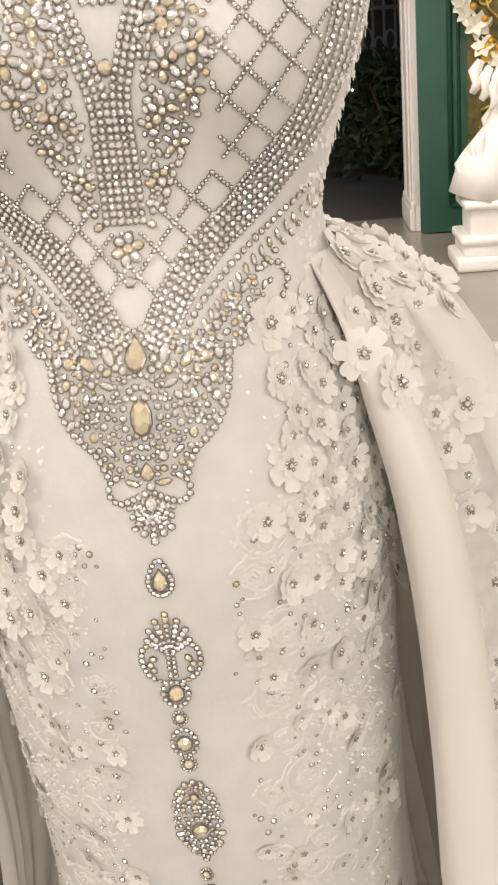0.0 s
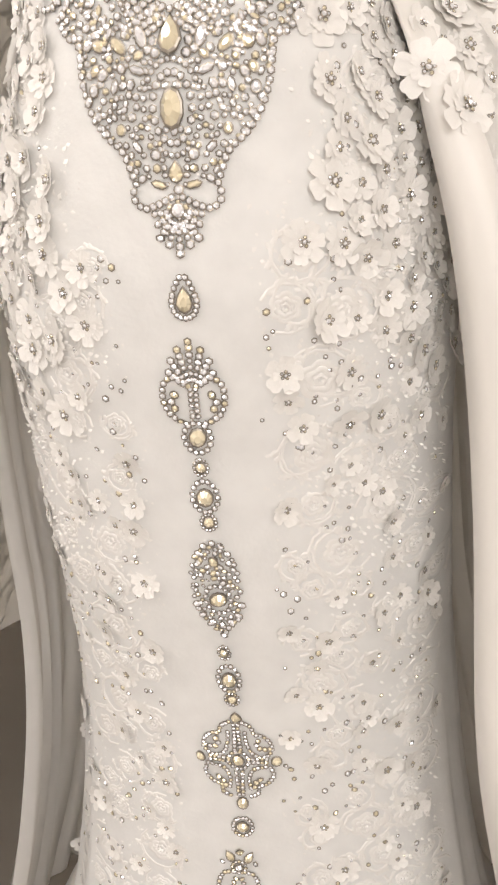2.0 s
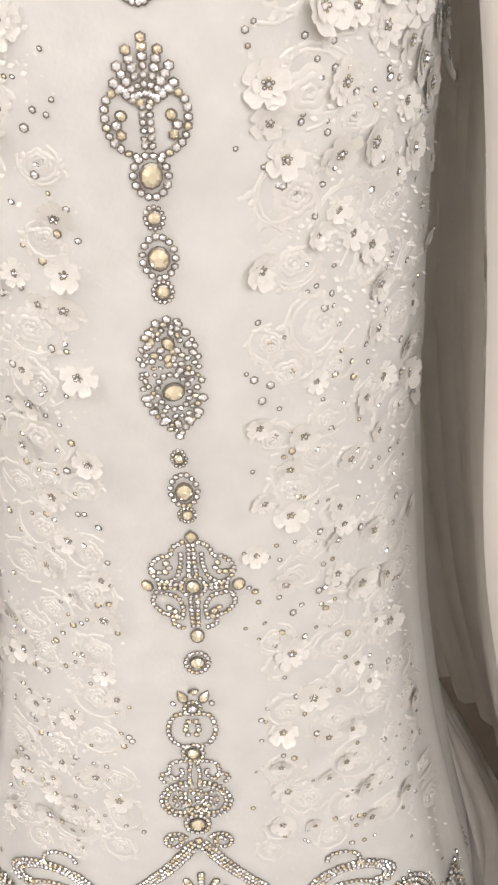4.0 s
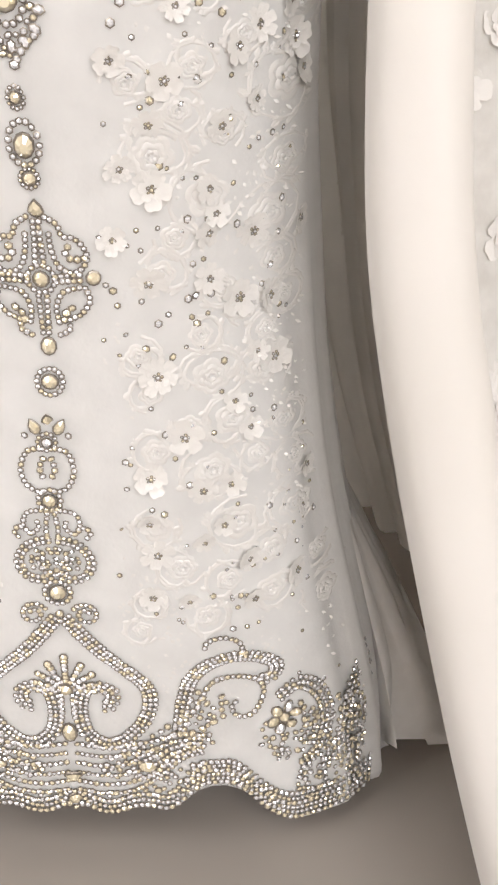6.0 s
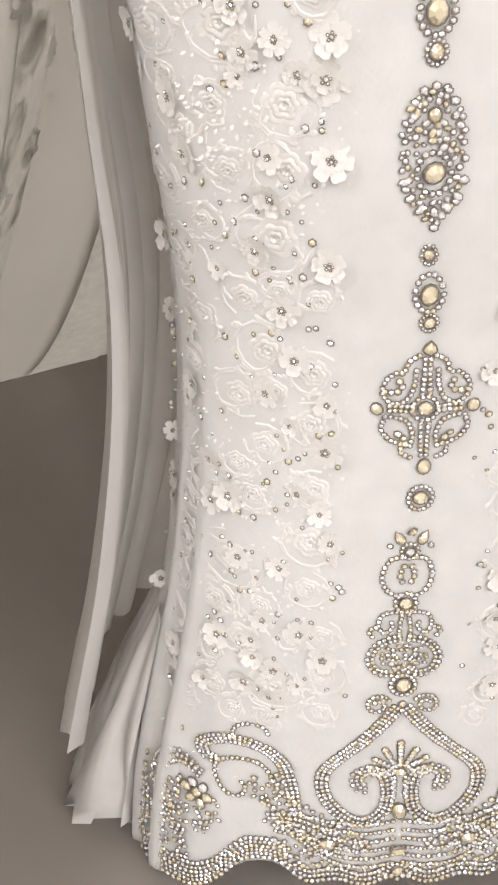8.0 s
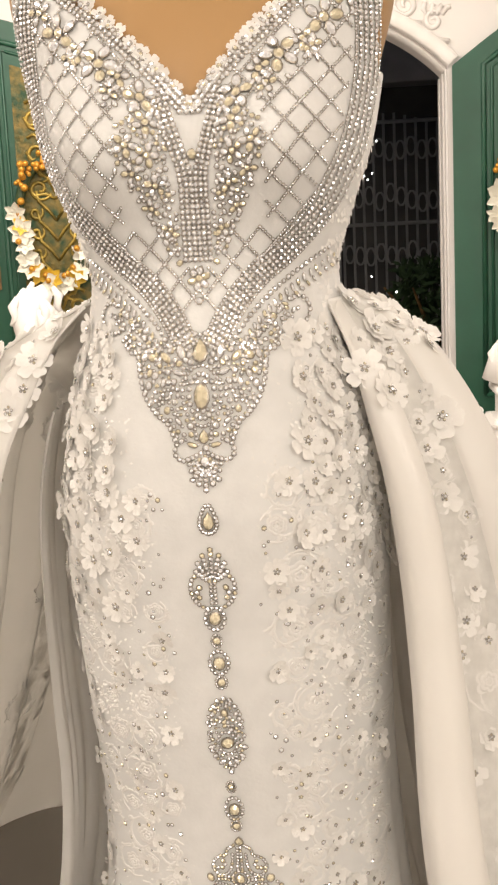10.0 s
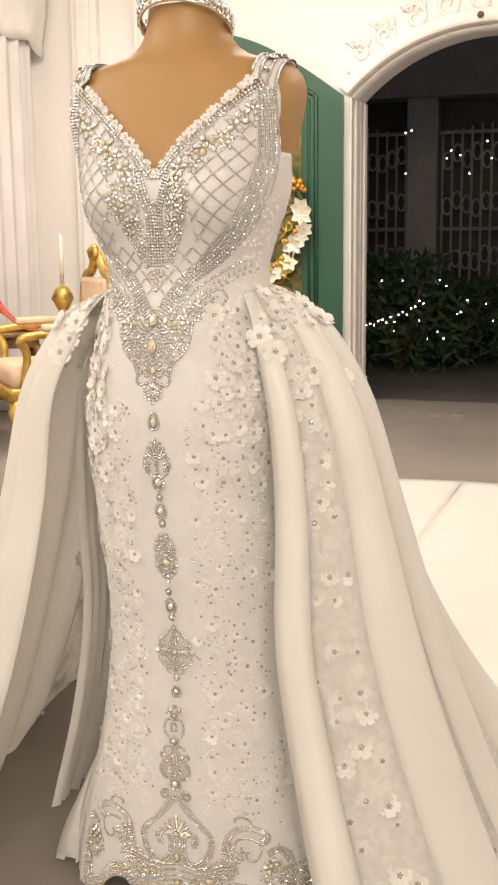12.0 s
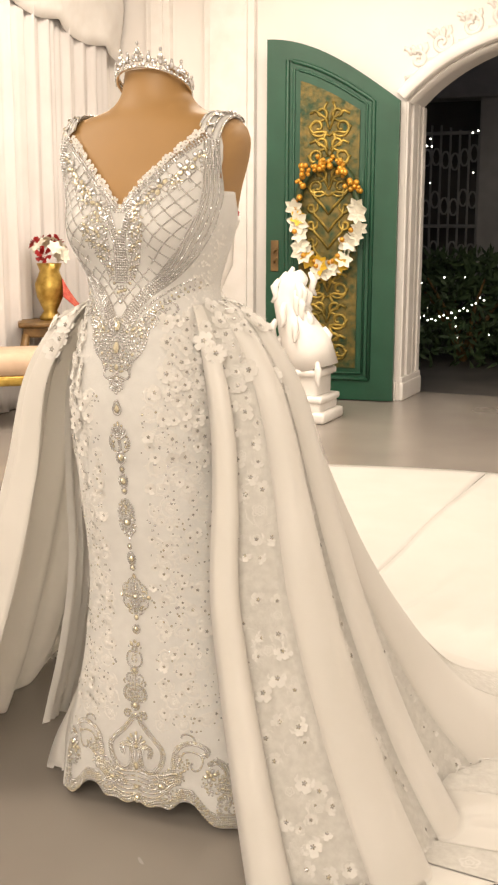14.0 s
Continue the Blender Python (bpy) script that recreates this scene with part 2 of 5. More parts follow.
def form():
    rows = []
    for i in range(60):
        z = 1.0 + 0.530 * i / 59
        rows.append([around(2 * math.pi * k / 72, z, -0.006) for k in range(72)])
    top = rows[-1]
    c = sum(top, Vector()) / len(top)
    for k in (0.8, 0.4, 0.02):
        rows.append([c + (p - c) * k + Vector((0, 0, 0.006 * (1 - k))) for p in top])
    # the stand's pole keeps the form up
    pole = [[Vector((0.02 * math.cos(a), 0.02 * math.sin(a), z)) for a in [2 * math.pi * k / 72 for k in range(72)]] for z in (0.0, 1.0)]
    return tagged(grid("dress_form", pole + rows, [FORM], closed=True), "tan leatherette dress form with a cut-off neck", "dress form")


form()


# ---- the gown: the overskirt and train ----
REACH = ((-180, 3.55), (-165, 3.5), (-150, 3.2), (-135, 2.6), (-122, 1.6), (-112, 0.95), (-103, 0.66), (-90, 0.58), (-60, 0.46), (40, 0.48), (60, 0.52), (75, 0.62), (90, 0.85), (105, 1.15), (118, 1.6), (130, 2.2), (146, 2.9), (160, 3.4), (180, 3.55))
SATINS = ((-180, -158), (-150, -134), (-124, -66), (48, 57), (70, 84), (92, 107), (120, 138), (148, 180))
FRONT_FALL = ((1.085, 0.140), (1.03, 0.172), (0.97, 0.198), (0.89, 0.222), (0.72, 0.250), (0.50, 0.285), (0.25, 0.365), (0.012, 0.46))
SIDE_FALL = ((1.085, 0.140), (1.060, 0.185), (1.010, 0.230), (0.90, 0.285), (0.70, 0.342), (0.45, 0.420), (0.20, 0.520), (0.012, 0.62))
BACK_FALL = ((1.085, 0.135), (1.060, 0.180), (1.01, 0.225), (0.90, 0.280), (0.68, 0.385), (0.40, 0.570), (0.12, 0.850), (0.020, 1.10))


def reach(phi):
    """How far the hem lies from the waist's axis, by the angle in degrees from the front."""
    for (a, r), (b, q) in zip(REACH, REACH[1:]):
        if a <= phi <= b:
            f = (phi - a) / (b - a)
            return r + (q - r) * f * f * (3 - 2 * f)
    return 1.0


def fall(phi, f):
    """Height and radius of the hanging part, f from waist to floor."""
    k = min(int(f * 7), 6)
    g = f * 7 - k
    side, back = blend(abs(phi), 48, 82), blend(abs(phi), 108, 150)
    def knot(i):
        i = min(max(i, 0), 7)
        z, r = [FRONT_FALL[i][c] + side * (SIDE_FALL[i][c] - FRONT_FALL[i][c]) + back * (BACK_FALL[i][c] - SIDE_FALL[i][c]) for c in (0, 1)]
        return z, r * (1.0 - 0.08 * blend(-phi, 40, 60) * (1 - back) * (i > 3) * (1 - 0.5 * side))
    out = []
    for c in (0, 1):
        p0, p1, p2, p3 = (knot(k + j)[c] for j in (-1, 0, 1, 2))
        out.append(0.5 * (2 * p1 + (p2 - p0) * g + (2 * p0 - 5 * p1 + 4 * p2 - p3) * g * g + (3 * p1 - p0 - 3 * p2 + p3) * g ** 3))
    return out


def pleat(phi):
    """Satin stands out, lace lies back."""
    for a, b in SATINS:
        if a <= phi <= b:
            if abs(b) == 180 or abs(a) == 180:
                return 0.6
            f = min(1.0, max(0.0, (phi - a) / (b - a)))
            wide = blend(b - a, 20, 40)
            return 1.5 * math.sin(math.pi * f) ** 0.45 * (1 + 0.7 * wide * math.sin(phi * 0.42)) - 0.75
    return -0.75


def skirt_point(phi, v):
    """v from 0 at the waist through 0.7 at the floor to 1 at the hem's end."""
    a = math.radians(phi)
    hem = reach(phi)
    z, r = fall(phi, min(1.0, v / 0.7))
    r = min(r, hem)
    if v > 0.7:
        f = (v - 0.7) / 0.3
        wave = noise.noise(Vector((phi * 0.05, f * 3, 1.7))) + 0.7 * noise.noise(Vector((phi * 0.16, f * 7, 5.1)))
        fold = max(0.0, noise.noise(Vector((phi * 0.22, f * 1.6, 9.3))))
        z = 0.012 + (0.018 * (1.4 + wave) + 0.05 * fold) * max(0.0, 1 - f) ** 0.6 * blend(hem, 0.8, 1.4)
        r = r + max(0.0, hem - r) * f
    amp = (0.008 + 0.030 * min(1.0, v * 1.5)) * blend(v, 0.03, 0.2) * (1 - blend(r, 0.62, 1.0))
    ease = 0.3 * noise.noise(Vector((phi * 0.09, v * 2.2, 4.0)))
    r += amp * (pleat(phi) + ease)
    a += math.copysign(math.radians(6) * blend(z, 0.5, 0.85) * (1 - blend(abs(phi), 58, 92)), phi)
    return Vector((r * math.sin(a), -r * math.cos(a), max(z, 0.008)))


def skirt_normal(phi, v):
    e = 0.6
    n = (skirt_point(phi + e, v) - skirt_point(phi - e, v)).cross(skirt_point(phi, v - 0.01) - skirt_point(phi, v + 0.01))
    return n.normalized()


def skirt_panel(name, a, b, material, label):
    n = max(8, int((b - a) / 0.8))
    rows = [[skirt_point(a + (b - a) * (0.001 + 0.998 * k / n), max(0.0, i / 90)) for k in range(n + 1)] for i in range(91)]
    ob = grid(name, rows, [material], gown, thick=0.003)
    return tagged(ob, label)


for i, (a, b) in enumerate(SATINS):
    skirt_panel("satin_panel", a, b, SATIN, "plain ivory satin panel")
    if i + 1 < len(SATINS) and SATINS[i + 1][0] - b < 30:
        skirt_panel("lace_panel", b - 0.3, SATINS[i + 1][0] + 0.3, LACE, "sheer lace inset between satin panels")


def underskirt(side):
    """The tulle lining that hangs behind the sheath's side."""
    rows = []
    for i in range(50):
        f = i / 49
        z = 0.98 - 0.84 * f
        row = []
        for k in range(60):
            u = side * math.radians(72 + 106 * k / 59)
            p = around(u, z, 0.018 + 0.045 * f)
            p += Vector((p.x, p.y, 0)).normalized() * (0.007 * math.sin(k * 1.1 + 3 * f) + 0.004 * math.sin(k * 2.7 + f)) * (0.3 + f)
            p.z += 0.004 * math.sin(k * 0.8) * f
            row.append(p)
        rows.append(row)
    return tagged(grid("lining", rows, [VEIL], gown), "sheer white tulle lining with lace sprigs")


underskirt(1)
underskirt(-1)


def hem_ruffle(side):
    """The gathered organza that shows behind the sheath's hem."""
    rows = []
    for i in range(16):
        f = i / 15
        row = []
        for k in range(70):
            u = side * math.radians(74 + 70 * k / 69)
            p = around(u, 0.26 - 0.245 * f, 0.004 + 0.046 * f * blend(k, 0, 9))
            p += Vector((p.x, p.y, 0)).normalized() * (0.015 * f * math.sin(k * 0.9 + 2.0 * f) + 0.008 * f * math.sin(k * 2.3 - 3.0 * f)) + Vector((0, 0, 0.006 * f * (1 + math.sin(k * 1.7))))
            row.append(p)
        rows.append(row)
    return tagged(grid("hem_ruffle", rows, [PETAL], gown), "gathered organza ruffle")


hem_ruffle(1)
hem_ruffle(-1)


def shoulder_top(x, y):
    z = 1.50
    while z > 1.1:
        a, d, b, n = section(z)
        if (abs(x) / a) ** n + (abs(y) / (d if y < 0 else b)) ** n < 1:
            return z
        z -= 0.002
    return z


def strap(side):
    rows, middle = [], []
    for i in range(30):
        f = i / 29
        y = -0.088 + 0.125 * f
        row = []
        for k in range(7):
            x = side * (0.152 + 0.006 * math.sin(f * 3) + 0.034 * (k / 6 - 0.5))
            row.append(Vector((x, y, max(1.36, shoulder_top(x, y)) + 0.003)))
        rows.append(row)
        middle.append(row)
    ob = grid("shoulder_strap", rows, [TULLE], gown, thick=0.002)
    return middle


STRAPS = [strap(1), strap(-1)]

# ---- the gown: stones ----
STRETCH = (  # height in the pattern, height on the body, width
    (0.0, 0.004, 0.90), (0.040, 0.041, 0.90), (0.075, 0.080, 0.91), (0.113, 0.125, 0.93), (0.154, 0.169, 0.95), (0.200, 0.202, 0.92), (0.240, 0.238, 0.89), (0.264, 0.260, 0.84), (0.350, 0.338, 0.83), (0.443, 0.429, 0.83),
    (0.521, 0.499, 0.85), (0.610, 0.581, 0.84), (0.680, 0.658, 0.82), (0.764, 0.744, 0.90), (0.806, 0.792, 0.93), (0.898, 0.891, 0.86), (0.951, 0.947, 0.88), (1.005, 1.007, 0.92), (1.060, 1.070, 0.98), (1.098, 1.113, 1.02), (1.160, 1.180, 1.08),
    (1.236, 1.263, 1.08), (1.371, 1.412, 1.12), (1.5, 1.56, 1.12))


def stretched(x, z):
    """From the pattern's places to those on the body."""
    for (z0, w0, s0), (z1, w1, s1) in zip(STRETCH, STRETCH[1:]):
        if z <= z1:
            f = (z - z0) / (z1 - z0)
            return x * (s0 + f * (s1 - s0)) + 0.005 * blend(z, 0.36, 0.46) * blend(-z, -0.72, -0.60), w0 + f * (w1 - w0)
    return x, z


def gauge(z):
    """How much smaller the stones are than in the pattern."""
    for (z0, _, s0), (z1, _, s1) in zip(STRETCH, STRETCH[1:]):
        if z <= z1:
            return min(1.0, s0 + (s1 - s0) * (z - z0) / (z1 - z0))
    return 1.0


class Stones:
    """Gathers faceted stones in their settings and turns them into one mesh."""

    def __init__(self):
        self.verts, self.faces, self.slots = [], [], []

    def put(self, p, n, across, rx, rz, turn=0.0, kind=0, drop=False):
        if kind == 0 and p.z < 0.62 and random.random() < 0.3:
            kind = 1
        n = (n + Vector((random.gauss(0, 0.16), random.gauss(0, 0.16), random.gauss(0, 0.16)))).normalized()
        up = n.cross(across).normalized()
        across = up.cross(n).normalized()
        c, s = math.cos(turn), math.sin(turn)
        ex, ez = c * across + s * up, c * up - s * across
        r = min(rx, rz)
        k = 6 if r < 0.0026 else 10
        start = len(self.verts)
        for grow, h in ((1.14, 0.0), (1.11, 0.22), (1.0, 0.30), (0.45, 0.85)):
            for j in range(k):
                a = 2 * math.pi * (j + 0.5) / k
                x, z = math.cos(a), math.sin(a)
                if drop and z > 0:
                    x *= 1 - 0.75 * z
                extra = 0.0006 if grow > 1.1 else 0.0
                self.verts.append(p + (rx * grow / 1.08 + extra) * x * ex + (rz * grow / 1.08 + extra) * z * ez + n * (h * r + 0.0003))
        for ring in range(3):
            for j in range(k):
                a, b = start + ring * k + j, start + ring * k + (j + 1) % k
                self.faces.append((a, b, b + k, a + k))
                self.slots.append(2 if ring < 2 else kind)
        self.faces.append(tuple(start + 3 * k + j for j in range(k)))
        self.slots.append(kind)

    def on_front(self, x, z, rx, rz=None, turn=0.0, kind=0, drop=False, lift=0.001):
        g = gauge(z)
        x, z = stretched(x, min(z, 1.370))
        if abs(x - sway(z)) > 0.985 * section(z)[0]:
            return
        self.put(front(x, z, 0) + front_normal(x, z) * lift, front_normal(x, z), Vector((1, 0, 0)), rx * g, (rz or rx) * g, turn, kind, drop)

    def both(self, x, z, rx, rz=None, turn=0.0, kind=0, drop=False):
        self.on_front(x, z, rx, rz, turn, kind, drop)
        self.on_front(-x, z, rx, rz, -turn, kind, drop)

    def string(self, pts, r=0.002, offsets=(0,), mirror=True, kind=0, every=0, gap=2.1):
        for off in offsets:
            for i, (x, z) in enumerate(along(pts, r * gap, off)):
                k = 1 if every and i % every == 0 else kind
                rr = r * random.uniform(0.9, 1.1)
                self.on_front(x, z, rr, kind=k)
                if mirror:
                    self.on_front(-x, z, rr, kind=k)

    def ring(self, x, z, rx, rz, r, n, mirror=False, a0=0.0, a1=2 * math.pi):
        for i in range(n):
            a = a0 + (a1 - a0) * i / (n if a1 - a0 > 6 else n - 1)
            self.on_front(x + rx * math.cos(a), z + rz * math.sin(a), r)
            if mirror:
                self.on_front(-x - rx * math.cos(a), z + rz * math.sin(a), r)

    def flower(self, x, z, r, mirror=True, petals=5, turn=0.3):
        for side in ((1, -1) if mirror else (1,)):
            self.on_front(side * x, z, r * 0.3, kind=1)
            for i in range(petals):
                a = turn + 2 * math.pi * i / petals
                self.on_front(side * (x + 0.66 * r * math.cos(a)), z + 0.66 * r * math.sin(a), r * 0.30, r * 0.40, side * (a - math.pi / 2), kind=1 if i % 3 == 0 else 0, drop=False)

    def fill(self, inside, x0, x1, z0, z1, r0, r1, tries, taken=(), mirror=True, gold=0.2):
        taken = list(taken)
        for _ in range(tries):
            x, z, r = random.uniform(x0, x1), random.uniform(z0, z1), random.uniform(r0, r1)
            if inside(x, z) and all((x - a) ** 2 + (z - b) ** 2 > (0.95 * (r + q)) ** 2 for a, b, q in taken):
                taken.append((x, z, r))
                k = 1 if random.random() < gold else 0
                long = random.random() < 0.35
                turn = random.uniform(0, 3)
                self.on_front(x, z, r, r * (1.35 if long else 1), turn, k)
                if mirror and abs(x) > r:
                    self.on_front(-x, z, r, r * (1.35 if long else 1), -turn, k)

    def done(self, name, label=""):
        return tagged(mesh_from(name, self.verts, self.faces, [CRYSTAL, CHAMPAGNE, SETTING], gown, smooth=False, slots=self.slots), label, kind="stuff")


def smooth_path(pts, steps=12):
    out = []
    for i in range(len(pts) - 1):
        p0, p1, p2, p3 = pts[max(i - 1, 0)], pts[i], pts[i + 1], pts[min(i + 2, len(pts) - 1)]
        for k in range(steps):
            g = k / steps
            out.append(tuple(0.5 * (2 * p1[c] + (p2[c] - p0[c]) * g + (2 * p0[c] - 5 * p1[c] + 4 * p2[c] - p3[c]) * g * g + (3 * p1[c] - p0[c] - 3 * p2[c] + p3[c]) * g ** 3) for c in (0, 1)))
    return out + [tuple(pts[-1])]


def along(pts, step, off=0.0):
    """Even steps along a smooth path, moved sideways by off."""
    path = smooth_path(pts)
    out, need = [], 0.0
    for (x0, z0), (x1, z1) in zip(path, path[1:]):
        d = math.hypot(x1 - x0, z1 - z0)
        while d and need <= d:
            f = need / d
            out.append((x0 + f * (x1 - x0) + off * (z0 - z1) / d, z0 + f * (z1 - z0) + off * (x1 - x0) / d))
            need += step
        need -= d
    return out


def spiral(x, z, r0, r1, a0, turns, squash=1.0, n=24):
    """Points that wind from radius r0 to r1 round (x, z)."""
    return [(x + (r0 + (r1 - r0) * k / n) * math.cos(a0 + 2 * math.pi * turns * k / n), z + squash * (r0 + (r1 - r0) * k / n) * math.sin(a0 + 2 * math.pi * turns * k / n)) for k in range(n + 1)]


BAND = ((0.012, 1.043), (0.029, 1.072), (0.050, 1.097), (0.074, 1.117), (0.097, 1.141), (0.118, 1.174), (0.136, 1.214), (0.146, 1.266), (0.146, 1.322), (0.142, 1.352))


def band_x(z):
    for (x0, z0), (x1, z1) in zip(BAND, BAND[1:]):
        if z0 <= z <= z1:
            return x0 + (x1 - x0) * (z - z0) / (z1 - z0)
    return 0.0


def polygon(points):
    def inside(x, z):
        hit = False
        for (x0, z0), (x1, z1) in zip(points, points[1:] + points[:1]):
            if (z0 > z) != (z1 > z) and x < x0 + (x1 - x0) * (z - z0) / (z1 - z0):
                hit = not hit
        return hit
    return inside


def bodice_bands():
    s = Stones()
    s.string(BAND, 0.0021, (-0.0066, -0.0022, 0.0022, 0.0066))
    s.string(BAND, 0.0013, (-0.0102, 0.0102), gap=2.3)
    s.done("bead_band", "four-strand crystal bands that meet in a V")
    v = Stones()
    vine = [(0.118, 1.112), (0.096, 1.097), (0.076, 1.082), (0.058, 1.066), (0.044, 1.050), (0.036, 1.034)]
    v.string(vine, 0.0022, (-0.009,))
    for i, (x, z) in enumerate(along(vine, 0.0062)):
        v.both(x, z, 0.0017, 0.0036, 0.2, i % 3 == 0)
        v.both(x + 0.004, z - 0.0055, 0.0017, 0.0034, 1.3, i % 2)
    v.string([(0.080, 1.078), (0.092, 1.079), (0.100, 1.068), (0.094, 1.056), (0.082, 1.056), (0.073, 1.064)], 0.0021)
    v.string([(0.066, 1.062), (0.074, 1.050), (0.070, 1.040), (0.060, 1.040)], 0.0021)
    v.fill(polygon([(0.075, 1.075), (0.09, 1.07), (0.075, 1.045), (0.062, 1.034), (0.035, 1.034), (0.045, 1.05)]), 0.03, 0.1, 1.03, 1.08, 0.0014, 0.0024, 500)
    v.done("vine_applique", "crystal vine with leaf-shaped stones")


def shield():
    s = Stones()
    edge = [(0.062, 1.036), (0.061, 1.016), (0.055, 1.000), (0.046, 0.990), (0.036, 0.982), (0.030, 0.969), (0.031, 0.956), (0.022, 0.944), (0.011, 0.933), (0.000, 0.922)]
    big = []

    def gem(x, z, rx, rz, turn=0.0, kind=1, drop=False):
        if x:
            rx, rz = 0.72 * rx, 0.72 * rz
            kind = int(x in (0.047, 0.034, 0.012, 0.036))
        s.on_front(x, z, rx, rz, turn, kind, drop)
        big.append((x, z, (rx + rz) / 2))
        if x:
            s.on_front(-x, z, rx, rz, -turn, kind, drop)
    gem(0, 1.005, 0.0075, 0.0125)
    gem(0, 1.041, 0.0075, 0.0120, drop=True)
    gem(0.019, 1.040, 0.0045, 0.0095, -0.3)
    gem(0.034, 1.036, 0.0045, 0.0085, -0.7)
    gem(0.047, 1.036, 0.0055, 0.0055)
    gem(0.053, 1.014, 0.0045, 0.0055)
    gem(0.022, 1.024, 0.0035, 0.0080, -1.2)
    gem(0.038, 1.016, 0.0032, 0.0065, 0.3)
    gem(0, 0.972, 0.0050, 0.0070, drop=True)
    gem(0.012, 0.965, 0.0034, 0.0085, -1.35)
    gem(0.013, 0.981, 0.0045, 0.0045)
    gem(0.025, 0.985, 0.0035, 0.0065, -0.8)
    gem(0.036, 0.994, 0.0040, 0.0050)
    gem(0, 0.951, 0.0045, 0.0050, kind=0)
    for i in range(18):
        a = 2 * math.pi * i / 18
        s.on_front(0.0130 * math.cos(a), 1.005 + 0.0180 * math.sin(a), 0.0024)
        big.append((0.0130 * math.cos(a), 1.005 + 0.0180 * math.sin(a), 0.0024))
    for i in range(30):
        a = 2 * math.pi * i / 30
        s.on_front(0.0190 * math.cos(a), 1.005 + 0.0245 * math.sin(a), 0.0018)
        big.append((0.0190 * math.cos(a), 1.005 + 0.0245 * math.sin(a), 0.0018))
    s.string(edge[:6], 0.0023)
    s.string([(0.004, 0.958), (0.014, 0.954), (0.024, 0.952), (0.031, 0.958), (0.028, 0.967)], 0.0023)
    for k in range(-4, 5):
        a = k * 0.36
        for j in range(2, 7 if k == 0 else 6 - abs(k) // 3):
            d = 0.0042 * j
            s.on_front(d * math.sin(a), 0.951 - d * math.cos(a), 0.0022 if j < 5 else 0.0029)
    inner = polygon(edge[:6] + [(0.02, 0.966), (0.0, 0.962), (0.0, 1.055), (0.03, 1.052)])
    s.fill(lambda x, z: inner(x, z) and x > 0, 0.0, 0.066, 0.958, 1.055, 0.0013, 0.0030, 2600, big)
    s.fill(polygon([(0.0, 0.958), (0.012, 0.951), (0.018, 0.944), (0.008, 0.936), (0, 0.94)]), 0, 0.02, 0.93, 0.96, 0.0012, 0.002, 200)
    s.done("shield_applique", "crystal applique round a champagne oval stone")


def bodice_middle():
    s = Stones()
    s.string([(0.026, 1.248), (0.018, 1.222), (0.011, 1.200), (0.0068, 1.182), (0.0066, 1.150), (0.0068, 1.114)], 0.0021, (-0.0044, 0.0, 0.0044))
    s.string([(0.003, 1.234), (0.012, 1.246), (0.026, 1.262)], 0.0023, (0.0, 0.005))
    s.flower(0, 1.098, 0.0100, mirror=False, petals=6)
    s.on_front(0, 1.080, 0.0030)
    s.on_front(0, 1.200, 0.0045, kind=1)
    for x, z, r in ((0.036, 1.226, 0.0105), (0.052, 1.208, 0.0100), (0.036, 1.200, 0.0100), (0.048, 1.186, 0.0085), (0.031, 1.176, 0.0090), (0.036, 1.158, 0.0080), (0.022, 1.140, 0.0080)):
        s.flower(x, z, r, turn=random.uniform(0, 1))
    cluster = polygon([(0.018, 1.238), (0.040, 1.243), (0.062, 1.220), (0.062, 1.190), (0.047, 1.168), (0.036, 1.145), (0.024, 1.118), (0.016, 1.110), (0.016, 1.160), (0.022, 1.200)])
    s.fill(cluster, 0.01, 0.065, 1.10, 1.25, 0.0014, 0.0026, 1500, [(0.036, 1.226, 0.008), (0.052, 1.208, 0.008), (0.036, 1.200, 0.008), (0.048, 1.186, 0.007), (0.031, 1.176, 0.007), (0.036, 1.158, 0.006), (0.022, 1.140, 0.006)])
    s.done("bodice_applique", "raised crystal flower scrolls down the bodice")


def neck_edge():
    s = Stones()
    line = [(x, neck_pattern(x)) for x in (0.002, 0.02, 0.045, 0.07, 0.095, 0.118, 0.136)]
    s.string(line, 0.0022, (-0.004, -0.0085))
    s.string(line, 0.0024, (0.0005,), gap=2.6, every=3)
    for x, z, r in ((0.040, 1.246, 0.014), (0.074, 1.276, 0.016), (0.110, 1.306, 0.016), (0.058, 1.264, 0.010), (0.093, 1.288, 0.010), (0.128, 1.326, 0.011), (0.064, 1.252, 0.009), (0.100, 1.284, 0.009)):
        s.flower(x, z, r, turn=random.uniform(0, 1))
        s.both(x + 0.5 * r, z - 1.25 * r, 0.0022, 0.0042, 0.5)
        s.both(x - 0.5 * r, z - 1.15 * r, 0.0020, 0.0040, -0.5)
    s.done("neckline_trim", "crystal flowers and strands along the neckline")


def lattice():
    s = Stones()
    for slope, shift in ((1.15, 0.0), (-1.05, 0.012)):
        for k in range(-14, 24):
            x = 0.001
            while x < 0.15:
                z = 1.05 + 0.027 * k + slope * x + shift
                if 1.066 < z < neck_pattern(x) - 0.014 and (0.016 if z > 1.108 else 0.0) < x < band_x(z) - 0.012 and not (x < 0.060 and 1.14 < z < 1.24):
                    s.both(x, z, 0.0012)
                x += 0.0029 / math.hypot(1, slope)
    s.done("bead_lattice", "diamond lattice of tiny beads on the cups")


